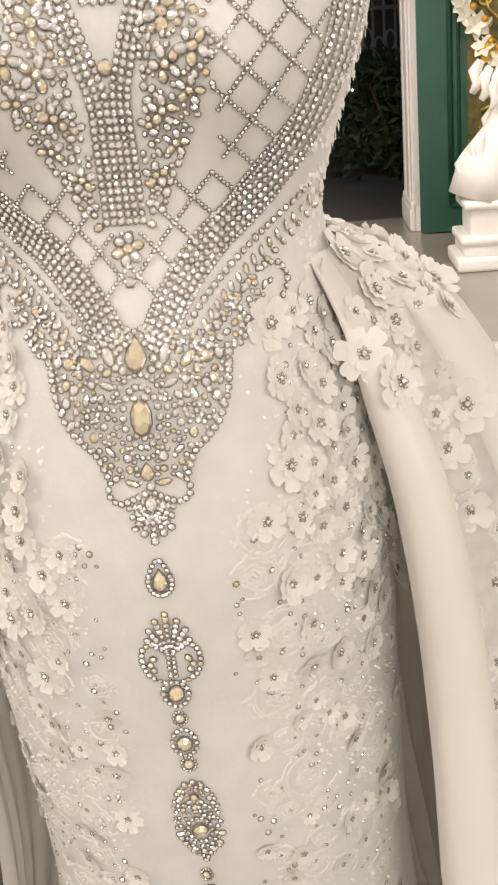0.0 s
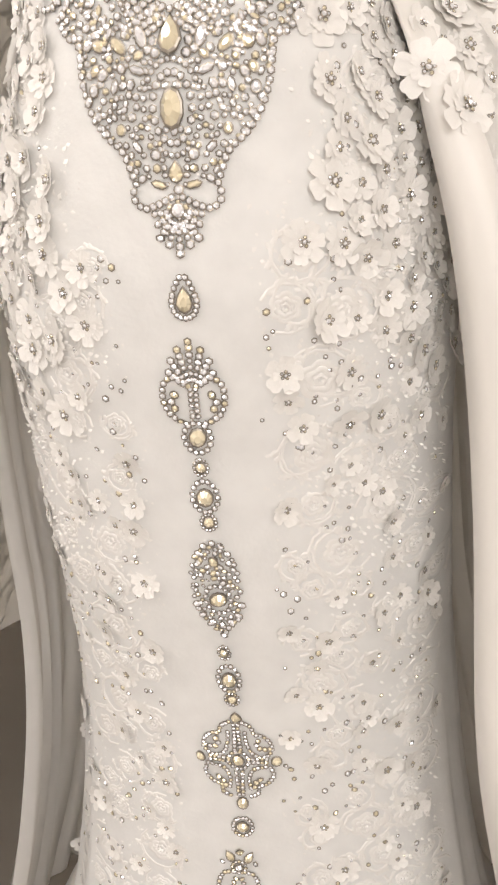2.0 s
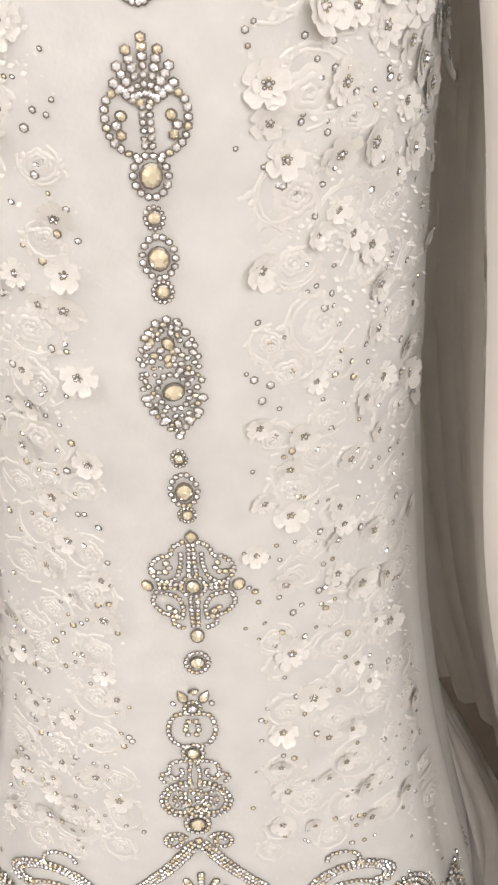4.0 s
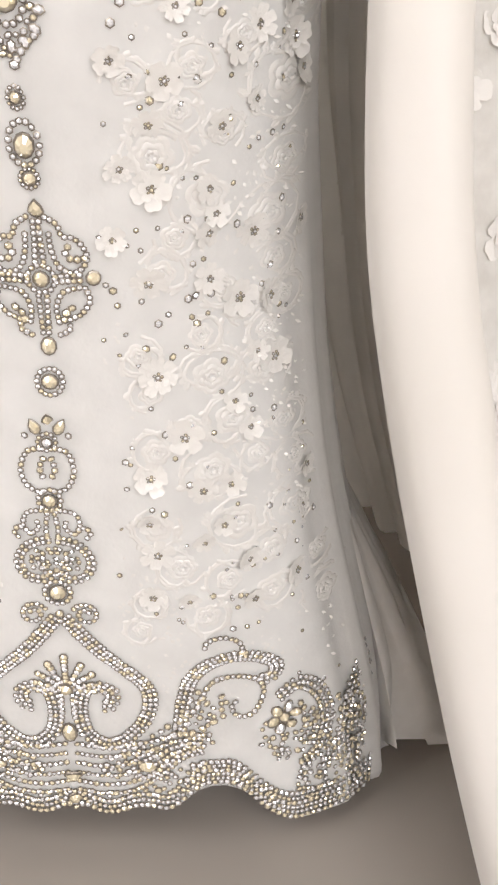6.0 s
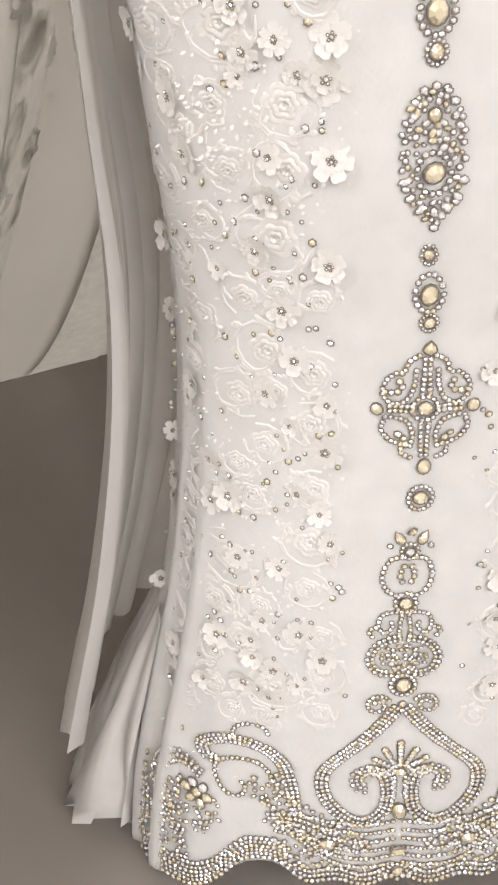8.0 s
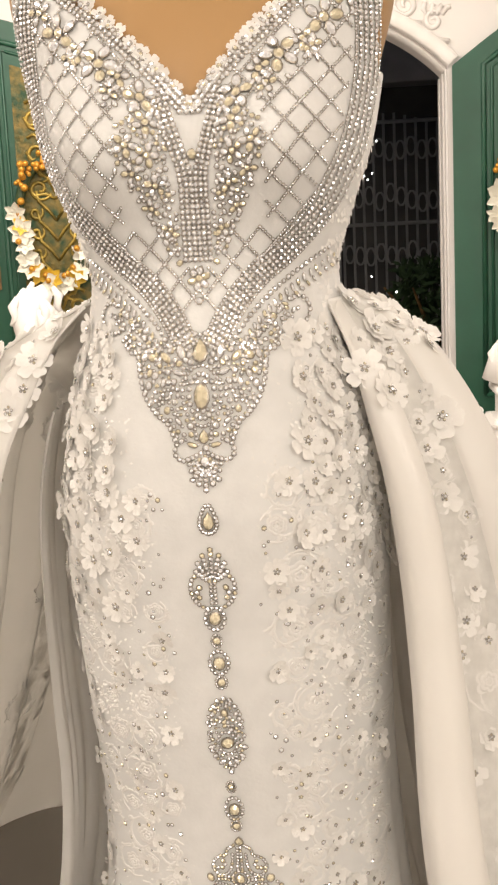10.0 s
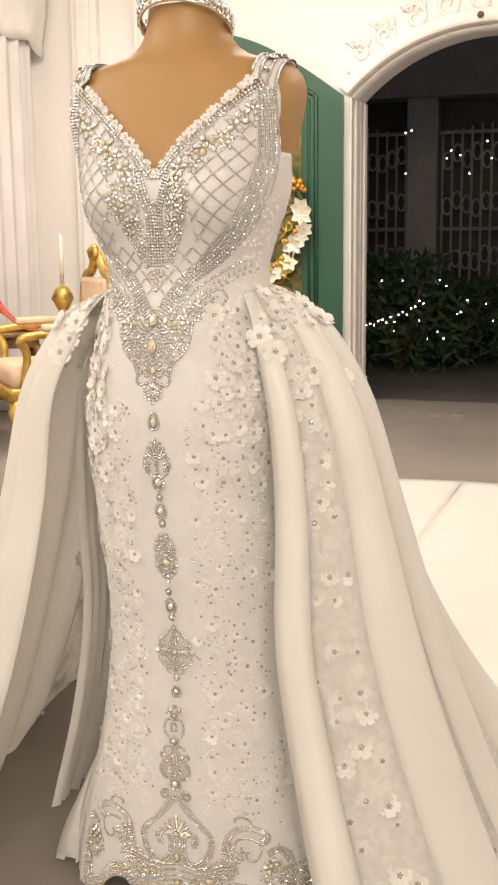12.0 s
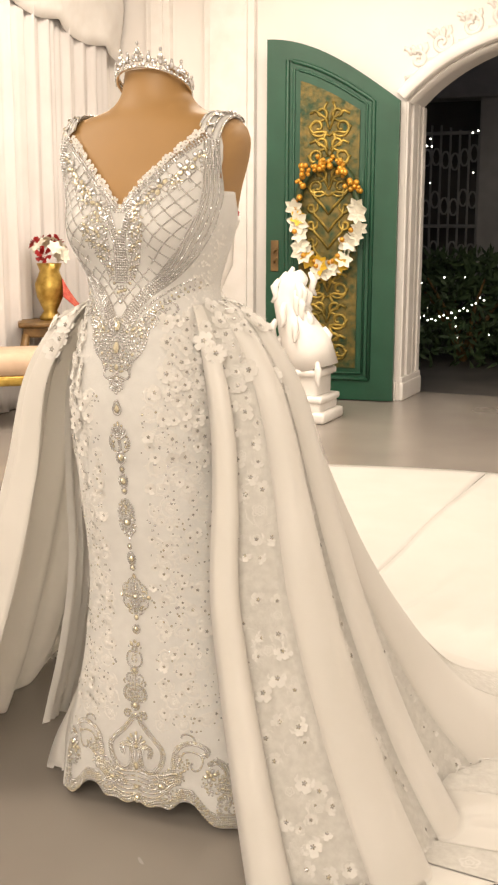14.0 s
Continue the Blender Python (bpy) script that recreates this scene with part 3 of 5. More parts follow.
def strap_stones():
    for rows in STRAPS:
        s = Stones()
        for i in range(len(rows) - 1):
            for k in (0, 2, 4, 6):
                for h in (0.0, 0.5):
                    p = rows[i][k].lerp(rows[i + 1][k], h)
                    n = (rows[i][6] - rows[i][0]).cross(rows[i + 1][3] - rows[i][3]).normalized()
                    if n.z < 0:
                        n = -n
                    s.put(p + n * 0.002, n, (rows[i][6] - rows[i][0]).normalized(), 0.0021, 0.0021, 0, (i + k) % 5 == 0)
            if i % 5 == 2:
                c = rows[i][3]
                for j in range(5):
                    a = 2 * math.pi * j / 5
                    s.put(c + n * 0.004 + Vector((0.0065 * math.cos(a), 0.0065 * math.sin(a), 0)), n, Vector((1, 0, 0)), 0.0032, 0.0045, a, j % 2)
        s.done("strap_beading", "crystal beading on the shoulder strap")


def drops():
    def piece(name, label, fn):
        s = Stones()
        fn(s)
        s.done(name, label)

    def tear(s):
        s.on_front(0, 0.898, 0.0060, 0.0100, kind=1, drop=True)
        s.ring(0, 0.896, 0.0095, 0.0095, 0.0021, 13, a0=-3.6, a1=0.5)
        s.string([(0.0085, 0.901), (0.005, 0.908), (0.0, 0.914)], 0.0020)

    def fan(s):
        for k in range(-3, 4):
            a = k * 0.30
            for j in range(2, 9 - abs(k)):
                d = 0.0042 * j
                s.on_front(d * math.sin(a), 0.838 + d * math.cos(a), 0.0019 if j < 6 - abs(k) else 0.0027, kind=j > 6)
        s.string([(0.003, 0.842), (0.012, 0.848), (0.021, 0.844), (0.023, 0.834), (0.020, 0.824), (0.012, 0.818), (0.004, 0.815)], 0.0021, every=4)
        s.string([(0.014, 0.836), (0.017, 0.830), (0.013, 0.825)], 0.0027, every=2)
        s.string([(0.002, 0.840), (0.002, 0.820)], 0.0018)
        s.on_front(0, 0.806, 0.0060, 0.0070, kind=1)
        s.ring(0, 0.806, 0.0098, 0.0105, 0.0021, 14)

    def links(z0, tall, z1, z2):
        def fn(s):
            s.on_front(0, z0, 0.0038, kind=1)
            s.ring(0, z0, 0.0052, 0.0056, 0.0011, 12)
            s.on_front(0.001, z1, 0.0062, tall, kind=1)
            s.ring(0.001, z1, 0.0100, tall + 0.004, 0.0020, 15)
            s.on_front(0.002, z2, 0.0042, kind=1)
            s.ring(0.002, z2, 0.0060, 0.0062, 0.0012, 13)
        return fn

    def cluster(s):
        s.on_front(0.003, 0.680, 0.0075, 0.0075, kind=1)
        taken = [(0.003, 0.680, 0.008)]
        s.ring(0.003, 0.680, 0.0115, 0.0115, 0.0021, 15)
        taken += [(0.003 + 0.0115 * math.cos(a / 3), 0.680 + 0.0115 * math.sin(a / 3), 0.002) for a in range(19)]
        for k in range(-3, 4):
            s.on_front(0.003 + 0.0205 * math.sin(k * 0.45), 0.680 - 0.0215 * math.cos(k * 0.45), 0.0026, 0.0040, k * 0.45)
            s.on_front(0.003 + 0.0135 * math.sin(k * 0.6), 0.714 + 0.0130 * math.cos(k * 0.6), 0.0026)
        s.on_front(0.003, 0.712, 0.0040, 0.0055, kind=1)
        s.on_front(0.003, 0.650, 0.0030)
        s.fill(lambda x, z: ((x - 0.003) / 0.022) ** 2 + ((z - 0.690) / 0.038) ** 2 < 1, -0.02, 0.026, 0.652, 0.73, 0.0014, 0.0025, 900, taken, mirror=False, gold=0.3)

    def diamond(s):
        c = 0.521
        s.on_front(0.003, c, 0.0055, kind=1)
        s.ring(0.003, c, 0.0095, 0.0098, 0.0018, 14)
        for dx, dz in ((0, 0.049), (0, -0.050)):
            s.on_front(0.004, c + dz, 0.0052, 0.0068, kind=1, drop=dz > 0)
        for side in (1, -1):
            s.on_front(0.003 + side * 0.036, c + 0.001, 0.0048, kind=1)

            def m(pts):
                return [(0.003 + side * x, c + z) for x, z in pts]
            s.string(m([(0.010, 0.0), (0.020, 0.001), (0.030, 0.001)]), 0.0020, (-0.002, 0.002), mirror=False)
            s.string(m([(0.003, 0.012), (0.002, 0.026), (0.002, 0.040)]), 0.0019, mirror=False)
            s.string(m([(0.003, -0.012), (0.0025, -0.026), (0.002, -0.042)]), 0.0019, mirror=False)
            s.string(m([(0.006, 0.043), (0.014, 0.038), (0.017, 0.030), (0.024, 0.029), (0.031, 0.022), (0.032, 0.012), (0.024, 0.005), (0.014, 0.008), (0.009, 0.020), (0.008, 0.032)]), 0.0019, mirror=False)
            s.string(m([(0.031, 0.015), (0.022, 0.014), (0.018, 0.020), (0.022, 0.024)]), 0.0024, mirror=False, every=2)
            s.string(m([(0.030, -0.006), (0.033, -0.016), (0.026, -0.026), (0.018, -0.030), (0.017, -0.038), (0.007, -0.043)]), 0.0019, mirror=False)
            s.string(m([(0.026, -0.006), (0.014, -0.010), (0.009, -0.022), (0.011, -0.034)]), 0.0019, mirror=False)
            s.string(m([(0.020, -0.021), (0.015, -0.026), (0.014, -0.033)]), 0.0027, mirror=False, kind=1)

    def rosette(s):
        s.on_front(0.003, 0.443, 0.0060, kind=1)
        s.ring(0.003, 0.443, 0.0098, 0.0100, 0.0019, 16)

    def tower(s):
        for k in (-1, 0, 1):
            s.on_front(0.010 * k, 0.409 + (0.006 if not k else 0), 0.0042, 0.0066, -0.5 * k, 1, True)
        s.on_front(0, 0.397, 0.0040)
        s.ring(0, 0.397, 0.0070, 0.0065, 0.0016, 12)
        s.both(0.017, 0.402, 0.0024)
        s.string([(0.006, 0.392), (0.016, 0.389), (0.021, 0.376), (0.018, 0.364), (0.010, 0.358), (0.003, 0.358)], 0.0021)
        s.string([(0.003, 0.384), (0.006, 0.376), (0.003, 0.368)], 0.0024, every=2)
        s.on_front(0, 0.350, 0.0055, kind=1)
        s.ring(0, 0.350, 0.0090, 0.0090, 0.0020, 13)
        s.string([(0.004, 0.340), (0.010, 0.341), (0.020, 0.338), (0.023, 0.328), (0.018, 0.320), (0.011, 0.325), (0.012, 0.332)], 0.0019)
        s.string([(0.018, 0.320), (0.026, 0.326), (0.031, 0.321), (0.028, 0.316)], 0.0022, every=3)
        s.string([(0.003, 0.338), (0.005, 0.322), (0.003, 0.312)], 0.0019)
        s.string([(0.004, 0.312), (0.014, 0.310), (0.024, 0.303), (0.028, 0.292), (0.022, 0.281), (0.010, 0.279), (0.003, 0.286)], 0.0020, (0.0, 0.0042), every=5)
        s.fill(lambda x, z: (x / 0.022) ** 2 + ((z - 0.294) / 0.013) ** 2 < 1 and x > 0, 0, 0.022, 0.28, 0.308, 0.0014, 0.0024, 160, gold=0.4)
        s.on_front(0, 0.264, 0.0068, kind=1)
        s.ring(0, 0.264, 0.0108, 0.0108, 0.0021, 15)

    def heart(s):
        s.string(spiral(0.021, 0.242, 0.011, 0.003, 2.6, -1.4), 0.0019, every=4)
        s.on_front(0, 0.243, 0.0030)
        s.string([(0.004, 0.238), (0.020, 0.216), (0.040, 0.191), (0.060, 0.163), (0.066, 0.142), (0.060, 0.122), (0.044, 0.106), (0.028, 0.103), (0.014, 0.114), (0.010, 0.134), (0.014, 0.152), (0.026, 0.158), (0.036, 0.150), (0.034, 0.139), (0.026, 0.138)], 0.0020, (0.0, 0.0042, -0.0042))
        for k in range(-4, 5):
            a = k * 0.34
            for j in range(1, 9 - abs(k)):
                d = 0.0056 * j
                s.on_front(d * math.sin(a), 0.154 + d * 0.95 * math.cos(a) - 0.0004 * abs(k) * j, 0.0021 + 0.00012 * j, kind=j > 6 - abs(k))
        s.on_front(0, 0.154, 0.0055, kind=1)
        s.string([(0.0045, 0.148), (0.005, 0.128), (0.010, 0.110)], 0.0020)
        s.on_front(0, 0.113, 0.0060, 0.0090, kind=1)
        s.on_front(0, 0.075, 0.0075, kind=1)

    piece("teardrop_applique", "champagne teardrop ringed with crystals", tear)
    piece("fan_applique", "crystal fan with curled sides", fan)
    piece("link_applique", "champagne stone between two small links", links(0.785, 0.0075, 0.764, 0.744))
    piece("cluster_applique", "dense crystal cluster round a champagne stone", cluster)
    piece("link_applique", "champagne stone between two small links", links(0.634, 0.0085, 0.610, 0.589))
    piece("diamond_applique", "openwork crystal diamond with curled corners", diamond)
    piece("rosette_applique", "round champagne stone ringed with crystals", rosette)
    piece("tower_applique", "tall crystal scroll applique", tower)
    piece("heart_applique", "heart-shaped crystal scroll over a palmette", heart)


def hem_border():
    s = Stones()
    for j, r in enumerate((0.0026, 0.0021, 0.0021, 0.0025, 0.0021, 0.0024)):
        x = 0.0
        while x < 0.275:
            if j < 3 or x > 0.10:
                z = hem_low(x) + 0.004 + 0.0054 * j * (1 - 0.30 * blend(x, 0.08, 0.12) * blend(-x, -0.20, -0.16))
                s.both(x, z, r, kind=int(j in (0, 3) and random.random() < 0.4))
            x += r * 2.05
    # garlands that sweep out from under the heart
    for k in range(6):
        s.string([(0.005, 0.060 + 0.0085 * k), (0.030, 0.056 + 0.0088 * k), (0.060, 0.063 + 0.0082 * k), (0.092, 0.088 + 0.0045 * k), (0.112, 0.094 + 0.003 * k)], 0.0023 if k % 2 else 0.0019, every=5)
    s.fill(lambda x, z: hem_low(x) + 0.013 < z < 0.058 + 0.45 * max(0.0, x - 0.045), 0.004, 0.115, 0.04, 0.10, 0.0016, 0.0026, 900, gold=0.3)
    s.fill(lambda x, z: hem_low(x) + 0.030 < z < 0.118 - 1.5 * max(0.0, x - 0.235), 0.196, 0.255, 0.03, 0.12, 0.0016, 0.0028, 500, gold=0.3)
    s.on_front(0, 0.052, 0.0060, kind=1)
    for k in range(-3, 4):
        s.on_front(0.0055 * k, 0.050 - 0.0028 * (3 - abs(k)), 0.0022)
    s.both(0.064, 0.083, 0.0058, 0.0080, 1.3, 1)
    s.ring(0.064, 0.083, 0.0120, 0.0105, 0.0020, 17, mirror=True)
    s.fill(polygon([(0.035, 0.094), (0.06, 0.106), (0.088, 0.124), (0.102, 0.150), (0.112, 0.150), (0.110, 0.118), (0.120, 0.100), (0.10, 0.092), (0.07, 0.07), (0.02, 0.072)]), 0.01, 0.125, 0.06, 0.155, 0.0015, 0.0028, 1500, [(0.064, 0.083, 0.011)], gold=0.3)
    # scrolls beside the heart
    s.string([(0.090, 0.112), (0.092, 0.140), (0.098, 0.164), (0.112, 0.182), (0.132, 0.190), (0.152, 0.186), (0.166, 0.172), (0.162, 0.157), (0.150, 0.156)], 0.0020, (-0.0042, 0.0, 0.0042))
    s.string([(0.104, 0.140), (0.116, 0.160), (0.134, 0.164), (0.150, 0.156), (0.156, 0.142), (0.150, 0.126), (0.138, 0.124), (0.131, 0.133), (0.136, 0.140)], 0.0021, every=5)
    s.string([(0.142, 0.192), (0.140, 0.206), (0.128, 0.213), (0.115, 0.210), (0.112, 0.202)], 0.0021, every=4)
    s.fill(polygon([(0.108, 0.112), (0.120, 0.146), (0.128, 0.144), (0.126, 0.120)]), 0.1, 0.13, 0.105, 0.15, 0.0016, 0.003, 200, gold=0.6)
    s.string([(0.170, 0.136), (0.184, 0.144), (0.202, 0.132), (0.214, 0.108), (0.212, 0.082), (0.196, 0.070)], 0.0020, (-0.0042, 0.0, 0.0042))
    s.flower(0.176, 0.116, 0.014, petals=6)
    s.fill(lambda x, z: (x - 0.182) ** 2 + (z - 0.104) ** 2 < 0.0006, 0.15, 0.21, 0.07, 0.14, 0.0015, 0.0026, 400, [(0.176, 0.116, 0.013)], gold=0.4)
    s.string([(0.238, 0.062), (0.232, 0.092), (0.236, 0.122), (0.246, 0.142), (0.254, 0.128), (0.250, 0.100)], 0.0020, (-0.0042, 0.0, 0.0042))
    s.fill(polygon([(0.214, 0.062), (0.236, 0.120), (0.252, 0.120), (0.258, 0.05)]), 0.2, 0.262, 0.04, 0.13, 0.0015, 0.0026, 500, gold=0.25)
    s.done("hem_border", "scalloped border of beaded scrolls along the hem")


bodice_bands()
shield()
bodice_middle()
neck_edge()
lattice()
strap_stones()
drops()
hem_border()


# ---- the gown: lace flowers and scattered stones ----
def flower_mesh(seed, petals, cup):
    """Two frilled rosettes, one in the other."""
    rnd = random.Random(seed)
    verts, faces = [], []
    n = petals * 8
    for layer, (size, lift) in enumerate(((1.0, 0.06), (0.60, 0.22))):
        start = len(verts)
        tilt = [rnd.uniform(-0.10, 0.16) for _ in range(petals)]
        long = [rnd.uniform(0.84, 1.08) for _ in range(petals)]
        for j in range(6):
            d = j / 5
            for k in range(n):
                f = k / 8 + 0.5 * layer
                i, g = int(f) % petals, 2 * (f % 1.0) - 1
                notch = 1 - 0.36 * abs(g) ** 4 * d - 0.05 * math.exp(-(g / 0.2) ** 2) * d
                r = size * (0.06 + 0.94 * d) * (1 + (long[i] - 1) * (1 - g * g) * d) * notch
                a = 2 * math.pi * k / n
                h = lift + cup * size * d * d * (1 - 0.5 * abs(g) ** 3) + tilt[i] * (1 - g * g) * d * d * size + 0.05 * size * d ** 3 * math.sin(5 * math.pi * g + i)
                verts.append((r * math.cos(a), r * math.sin(a), h))
        for j in range(5):
            for k in range(n):
                v, w = start + j * n + k, start + j * n + (k + 1) % n
                faces.append((v, w, w + n, v + n))
    me = bpy.data.meshes.new("lace_flower")
    me.from_pydata(verts, [], faces)
    me.materials.append(PETAL)
    me.polygons.foreach_set("use_smooth", [True] * len(me.polygons))
    return me


BLOOMS = [flower_mesh(11, 5, 0.28), flower_mesh(12, 6, 0.15), flower_mesh(13, 5, 0.45), flower_mesh(14, 7, 0.22)]
FLOWER_SPOTS = []


def bloom(p, n, size):
    ob = new("lace_flower", random.choice(BLOOMS))
    q = n.to_track_quat("Z", "Y") @ Euler((random.uniform(-0.25, 0.25), random.uniform(-0.25, 0.25), random.uniform(0, 6))).to_quaternion()
    ob.matrix_world = Matrix.LocRotScale(p + n * 0.001, q, Vector((size, size, size * random.uniform(0.40, 0.65))))
    ob.parent = gown
    FLOWER_SPOTS.append((p, n, size))


def hip_flowers():
    rnd = random.Random(5)
    placed = []

    def fits(p, r):
        return all((p - q).length > 0.62 * (r + s) for q, s in placed)
    # on the sheath: thick at the hips' sides, thinner below
    for _ in range(9000):
        if len(placed) > 230:
            break
        z = rnd.uniform(0.24, 1.07)
        side = rnd.choice((-1, 1))
        x = side * rnd.uniform(0.05, 0.19)
        near_side = abs(x) / section(z)[0]
        chance = 0.9 * max(0.0, near_side - 0.35) * blend(z, 0.76, 0.98) * 2.6 + 0.030 * (near_side > 0.3)
        if near_side > 0.97 or rnd.random() > chance or (z > 0.93 and abs(x) < 0.085):
            continue
        r = rnd.uniform(0.011, 0.020) if z > 0.78 else rnd.uniform(0.008, 0.014)
        p = front(x, z)
        if fits(p, r):
            placed.append((p, r))
            bloom(p, front_normal(x, z), r)
    # on the overskirt: thick at the waist, then down the lace
    def skirt_bloom(phi, v, r, close):
        p = skirt_point(phi, v)
        if all((p - q).length > close * (r + t) for q, t in placed):
            placed.append((p, r))
            bloom(p, skirt_normal(phi, v), r)
            return 1
        return 0
    count = 0
    for _ in range(5000):
        if count > 300:
            break
        side = rnd.choice((-1, 1))
        phi = side * rnd.uniform(49 if side > 0 else 67, 140)
        v = rnd.uniform(0.012, 0.17 if pleat(phi) > 0 else 0.27)
        count += skirt_bloom(phi, v, rnd.uniform(0.013, 0.026), 0.62)
    count = 0
    for _ in range(5000):
        if count > 190:
            break
        phi = rnd.choice((rnd.uniform(57, 70), rnd.uniform(84, 92), rnd.uniform(107, 120), rnd.uniform(-134, -124)))
        v = rnd.uniform(0.22, 0.38 if rnd.random() < 0.65 else 0.70)
        if pleat(phi) < 0:
            count += skirt_bloom(phi, v, rnd.uniform(0.012, 0.022), 0.75)


hip_flowers()


def neck_flowers():
    for side in (1, -1):
        x = 0.004
        while x < 0.142:
            z = neckline(x) - 0.001
            bloom(front(side * x, z), front_normal(side * x, z), random.uniform(0.0065, 0.0100))
            x += random.uniform(0.007, 0.011)


neck_flowers()


def seed_stones():
    s = Stones()
    rnd = random.Random(8)
    for _ in range(900):
        z = rnd.uniform(0.13, 1.06)
        a = section(z)[0]
        x = rnd.uniform(-0.95, 0.95) * a
        if abs(x) < 0.042 + (0.05 if z > 0.92 else 0) or (z < 0.22 and abs(x) < 0.17):
            continue
        s.put(front(x, z), front_normal(x, z), Vector((1, 0, 0)), *[rnd.choice((0.0011, 0.0013, 0.0016, 0.0022))] * 2, 0.0, int(rnd.random() < 0.25))
    for p, n, size in FLOWER_SPOTS:
        across = n.orthogonal().normalized()
        s.put(p + n * size * 0.22, n, across, size * 0.10, size * 0.10, 0, 0)
        for k in range(5):
            d = Matrix.Rotation(k * 1.257, 3, n) @ across
            s.put(p + n * size * 0.20 + d * size * 0.18, n, d, size * 0.055, size * 0.055, 0, k % 2)
    for _ in range(520):
        phi = rnd.choice((-1, 1)) * rnd.uniform(63, 165)
        v = rnd.uniform(0.03, 0.72)
        if -66 < phi < 48 or (pleat(phi) > 0 and rnd.random() > 0.1):
            continue
        s.put(skirt_point(phi, v) + skirt_normal(phi, v) * 0.001, skirt_normal(phi, v), Vector((0, 0, 1)).cross(skirt_normal(phi, v)), 0.0016, 0.0016, 0, int(rnd.random() < 0.3))
    tagged(s.done("crystal_scatter", "loose scatter of small crystals"), kind="stuff")


seed_stones()


def sprigs():
    """Corded lace sprays: small raised leaves, in clumps over the tulle."""
    rnd = random.Random(21)
    verts, faces, spots = [], [], []

    def leaf(p, n, across, size, turn):
        up = n.cross(across).normalized()
        ex = math.cos(turn) * across + math.sin(turn) * up
        ez = n.cross(ex)
        i = len(verts)
        for a, b, h in ((0, 0, 0.05), (0.5, 0.36, 0.04), (1.0, 0, 0.03), (0.5, -0.36, 0.04), (0.5, 0, 0.11)):
            verts.append(p + size * (a * ex + b * ez + h * n))
        for a, b in ((0, 1), (1, 2), (2, 3), (3, 0)):
            faces.append((i + a, i + b, i + 4))
    def cord(pts, wide, high, put):
        """A raised cord through flat points; put lays a flat point on the cloth."""
        pts = [put(x, z) for x, z in pts]
        i = len(verts)
        for k, (p, n) in enumerate(pts):
            d = pts[min(k + 1, len(pts) - 1)][0] - pts[max(k - 1, 0)][0]
            side = n.cross(d).normalized() * wide
            verts.extend((p - side, p + n * high, p + side))
        for k in range(len(pts) - 1):
            for c in (0, 1):
                faces.append((i + 3 * k + c, i + 3 * k + c + 1, i + 3 * k + c + 4, i + 3 * k + c + 3))

    def motif(put, size, turn):
        """An embroidered flower with a stem that curls, and leaves along it."""
        petals = rnd.randint(5, 6)
        for scale in (0.92, 0.58, 0.26):
            ring = []
            for k in range(petals * 7 + 1):
                a = 2 * math.pi * k / (petals * 7)
                r = size * scale * (0.72 + 0.28 * abs(math.cos(petals * (a - turn) / 2)))
                ring.append((r * math.cos(a), r * math.sin(a)))
            cord(ring, size * (0.19 if scale > 0.3 else 0.12), 0.0009 + 0.0008 * (scale < 0.9), put)
        for side in (1, -1):
            stem, curl_turn = [], rnd.uniform(0.9, 1.4)
            reach_out = size * rnd.uniform(1.1, 1.8)
            for k in range(17):
                f = k / 16
                a = turn + side * (1.2 + 1.4 * f) + (0 if f < 0.6 else side * curl_turn * (f - 0.6) * 6)
                r = size * 0.9 + reach_out * min(f, 0.6) - reach_out * 0.25 * max(0.0, f - 0.6)
                stem.append((r * math.cos(a), r * math.sin(a)))
            cord(stem, 0.0013, 0.0010, put)
            for k in range(3, 15, 2):
                x, z = stem[k]
                a = math.atan2(z, x) + rnd.choice((-1, 1)) * rnd.uniform(0.5, 1.1)
                l = size * rnd.uniform(0.28, 0.5)
                for w in (0.22, -0.22):
                    cord([(x, z), (x + 0.5 * l * math.cos(a + w * 2), z + 0.5 * l * math.sin(a + w * 2)), (x + l * math.cos(a), z + l * math.sin(a))], 0.0016, 0.0010, put)

    def on_sheath(x0, z0):
        def put(x, z):
            a = section(z0 + z)[0]
            x = max(-0.985 * a, min(0.985 * a, x0 + x - sway(z0 + z))) + sway(z0 + z)
            return front(x, z0 + z), front_normal(x, z0 + z)
        return put
    taken = []
    for _ in range(2500):
        z = rnd.uniform(0.22, 1.05)
        a = section(z)[0]
        size = rnd.uniform(0.007, 0.014)
        x = rnd.choice((-1, 1)) * a * rnd.uniform(0.28, 0.95)
        if abs(x) < 0.05 + size + (0.045 if z > 0.92 else 0) or any((x - p) ** 2 + (z - q) ** 2 < (1.45 * (size + r)) ** 2 for p, q, r in taken):
            continue
        taken.append((x, z, size))
        motif(on_sheath(x, z), size, rnd.uniform(0, 6.28))
    for _ in range(700):
        phi = rnd.choice((rnd.uniform(57, 70), rnd.uniform(84, 92), rnd.uniform(107, 120), rnd.uniform(138, 148), rnd.uniform(-134, -124)))
        v = rnd.uniform(0.10, 0.95)
        if pleat(phi) > -0.3:
            continue
        c, n = skirt_point(phi, v), skirt_normal(phi, v)
        ex = Vector((0, 0, 1)).cross(n).normalized()
        if any((c - q).length < 1.5 * (0.016 + r) for q, r in spots):
            continue
        size = rnd.uniform(0.010, 0.019) * (1.0 + blend(v, 0.7, 0.8))
        spots.append((c, size))
        motif(lambda x, z: (c + ex * x + n.cross(ex) * z + n * 0.002, n), size, rnd.uniform(0, 6.28))
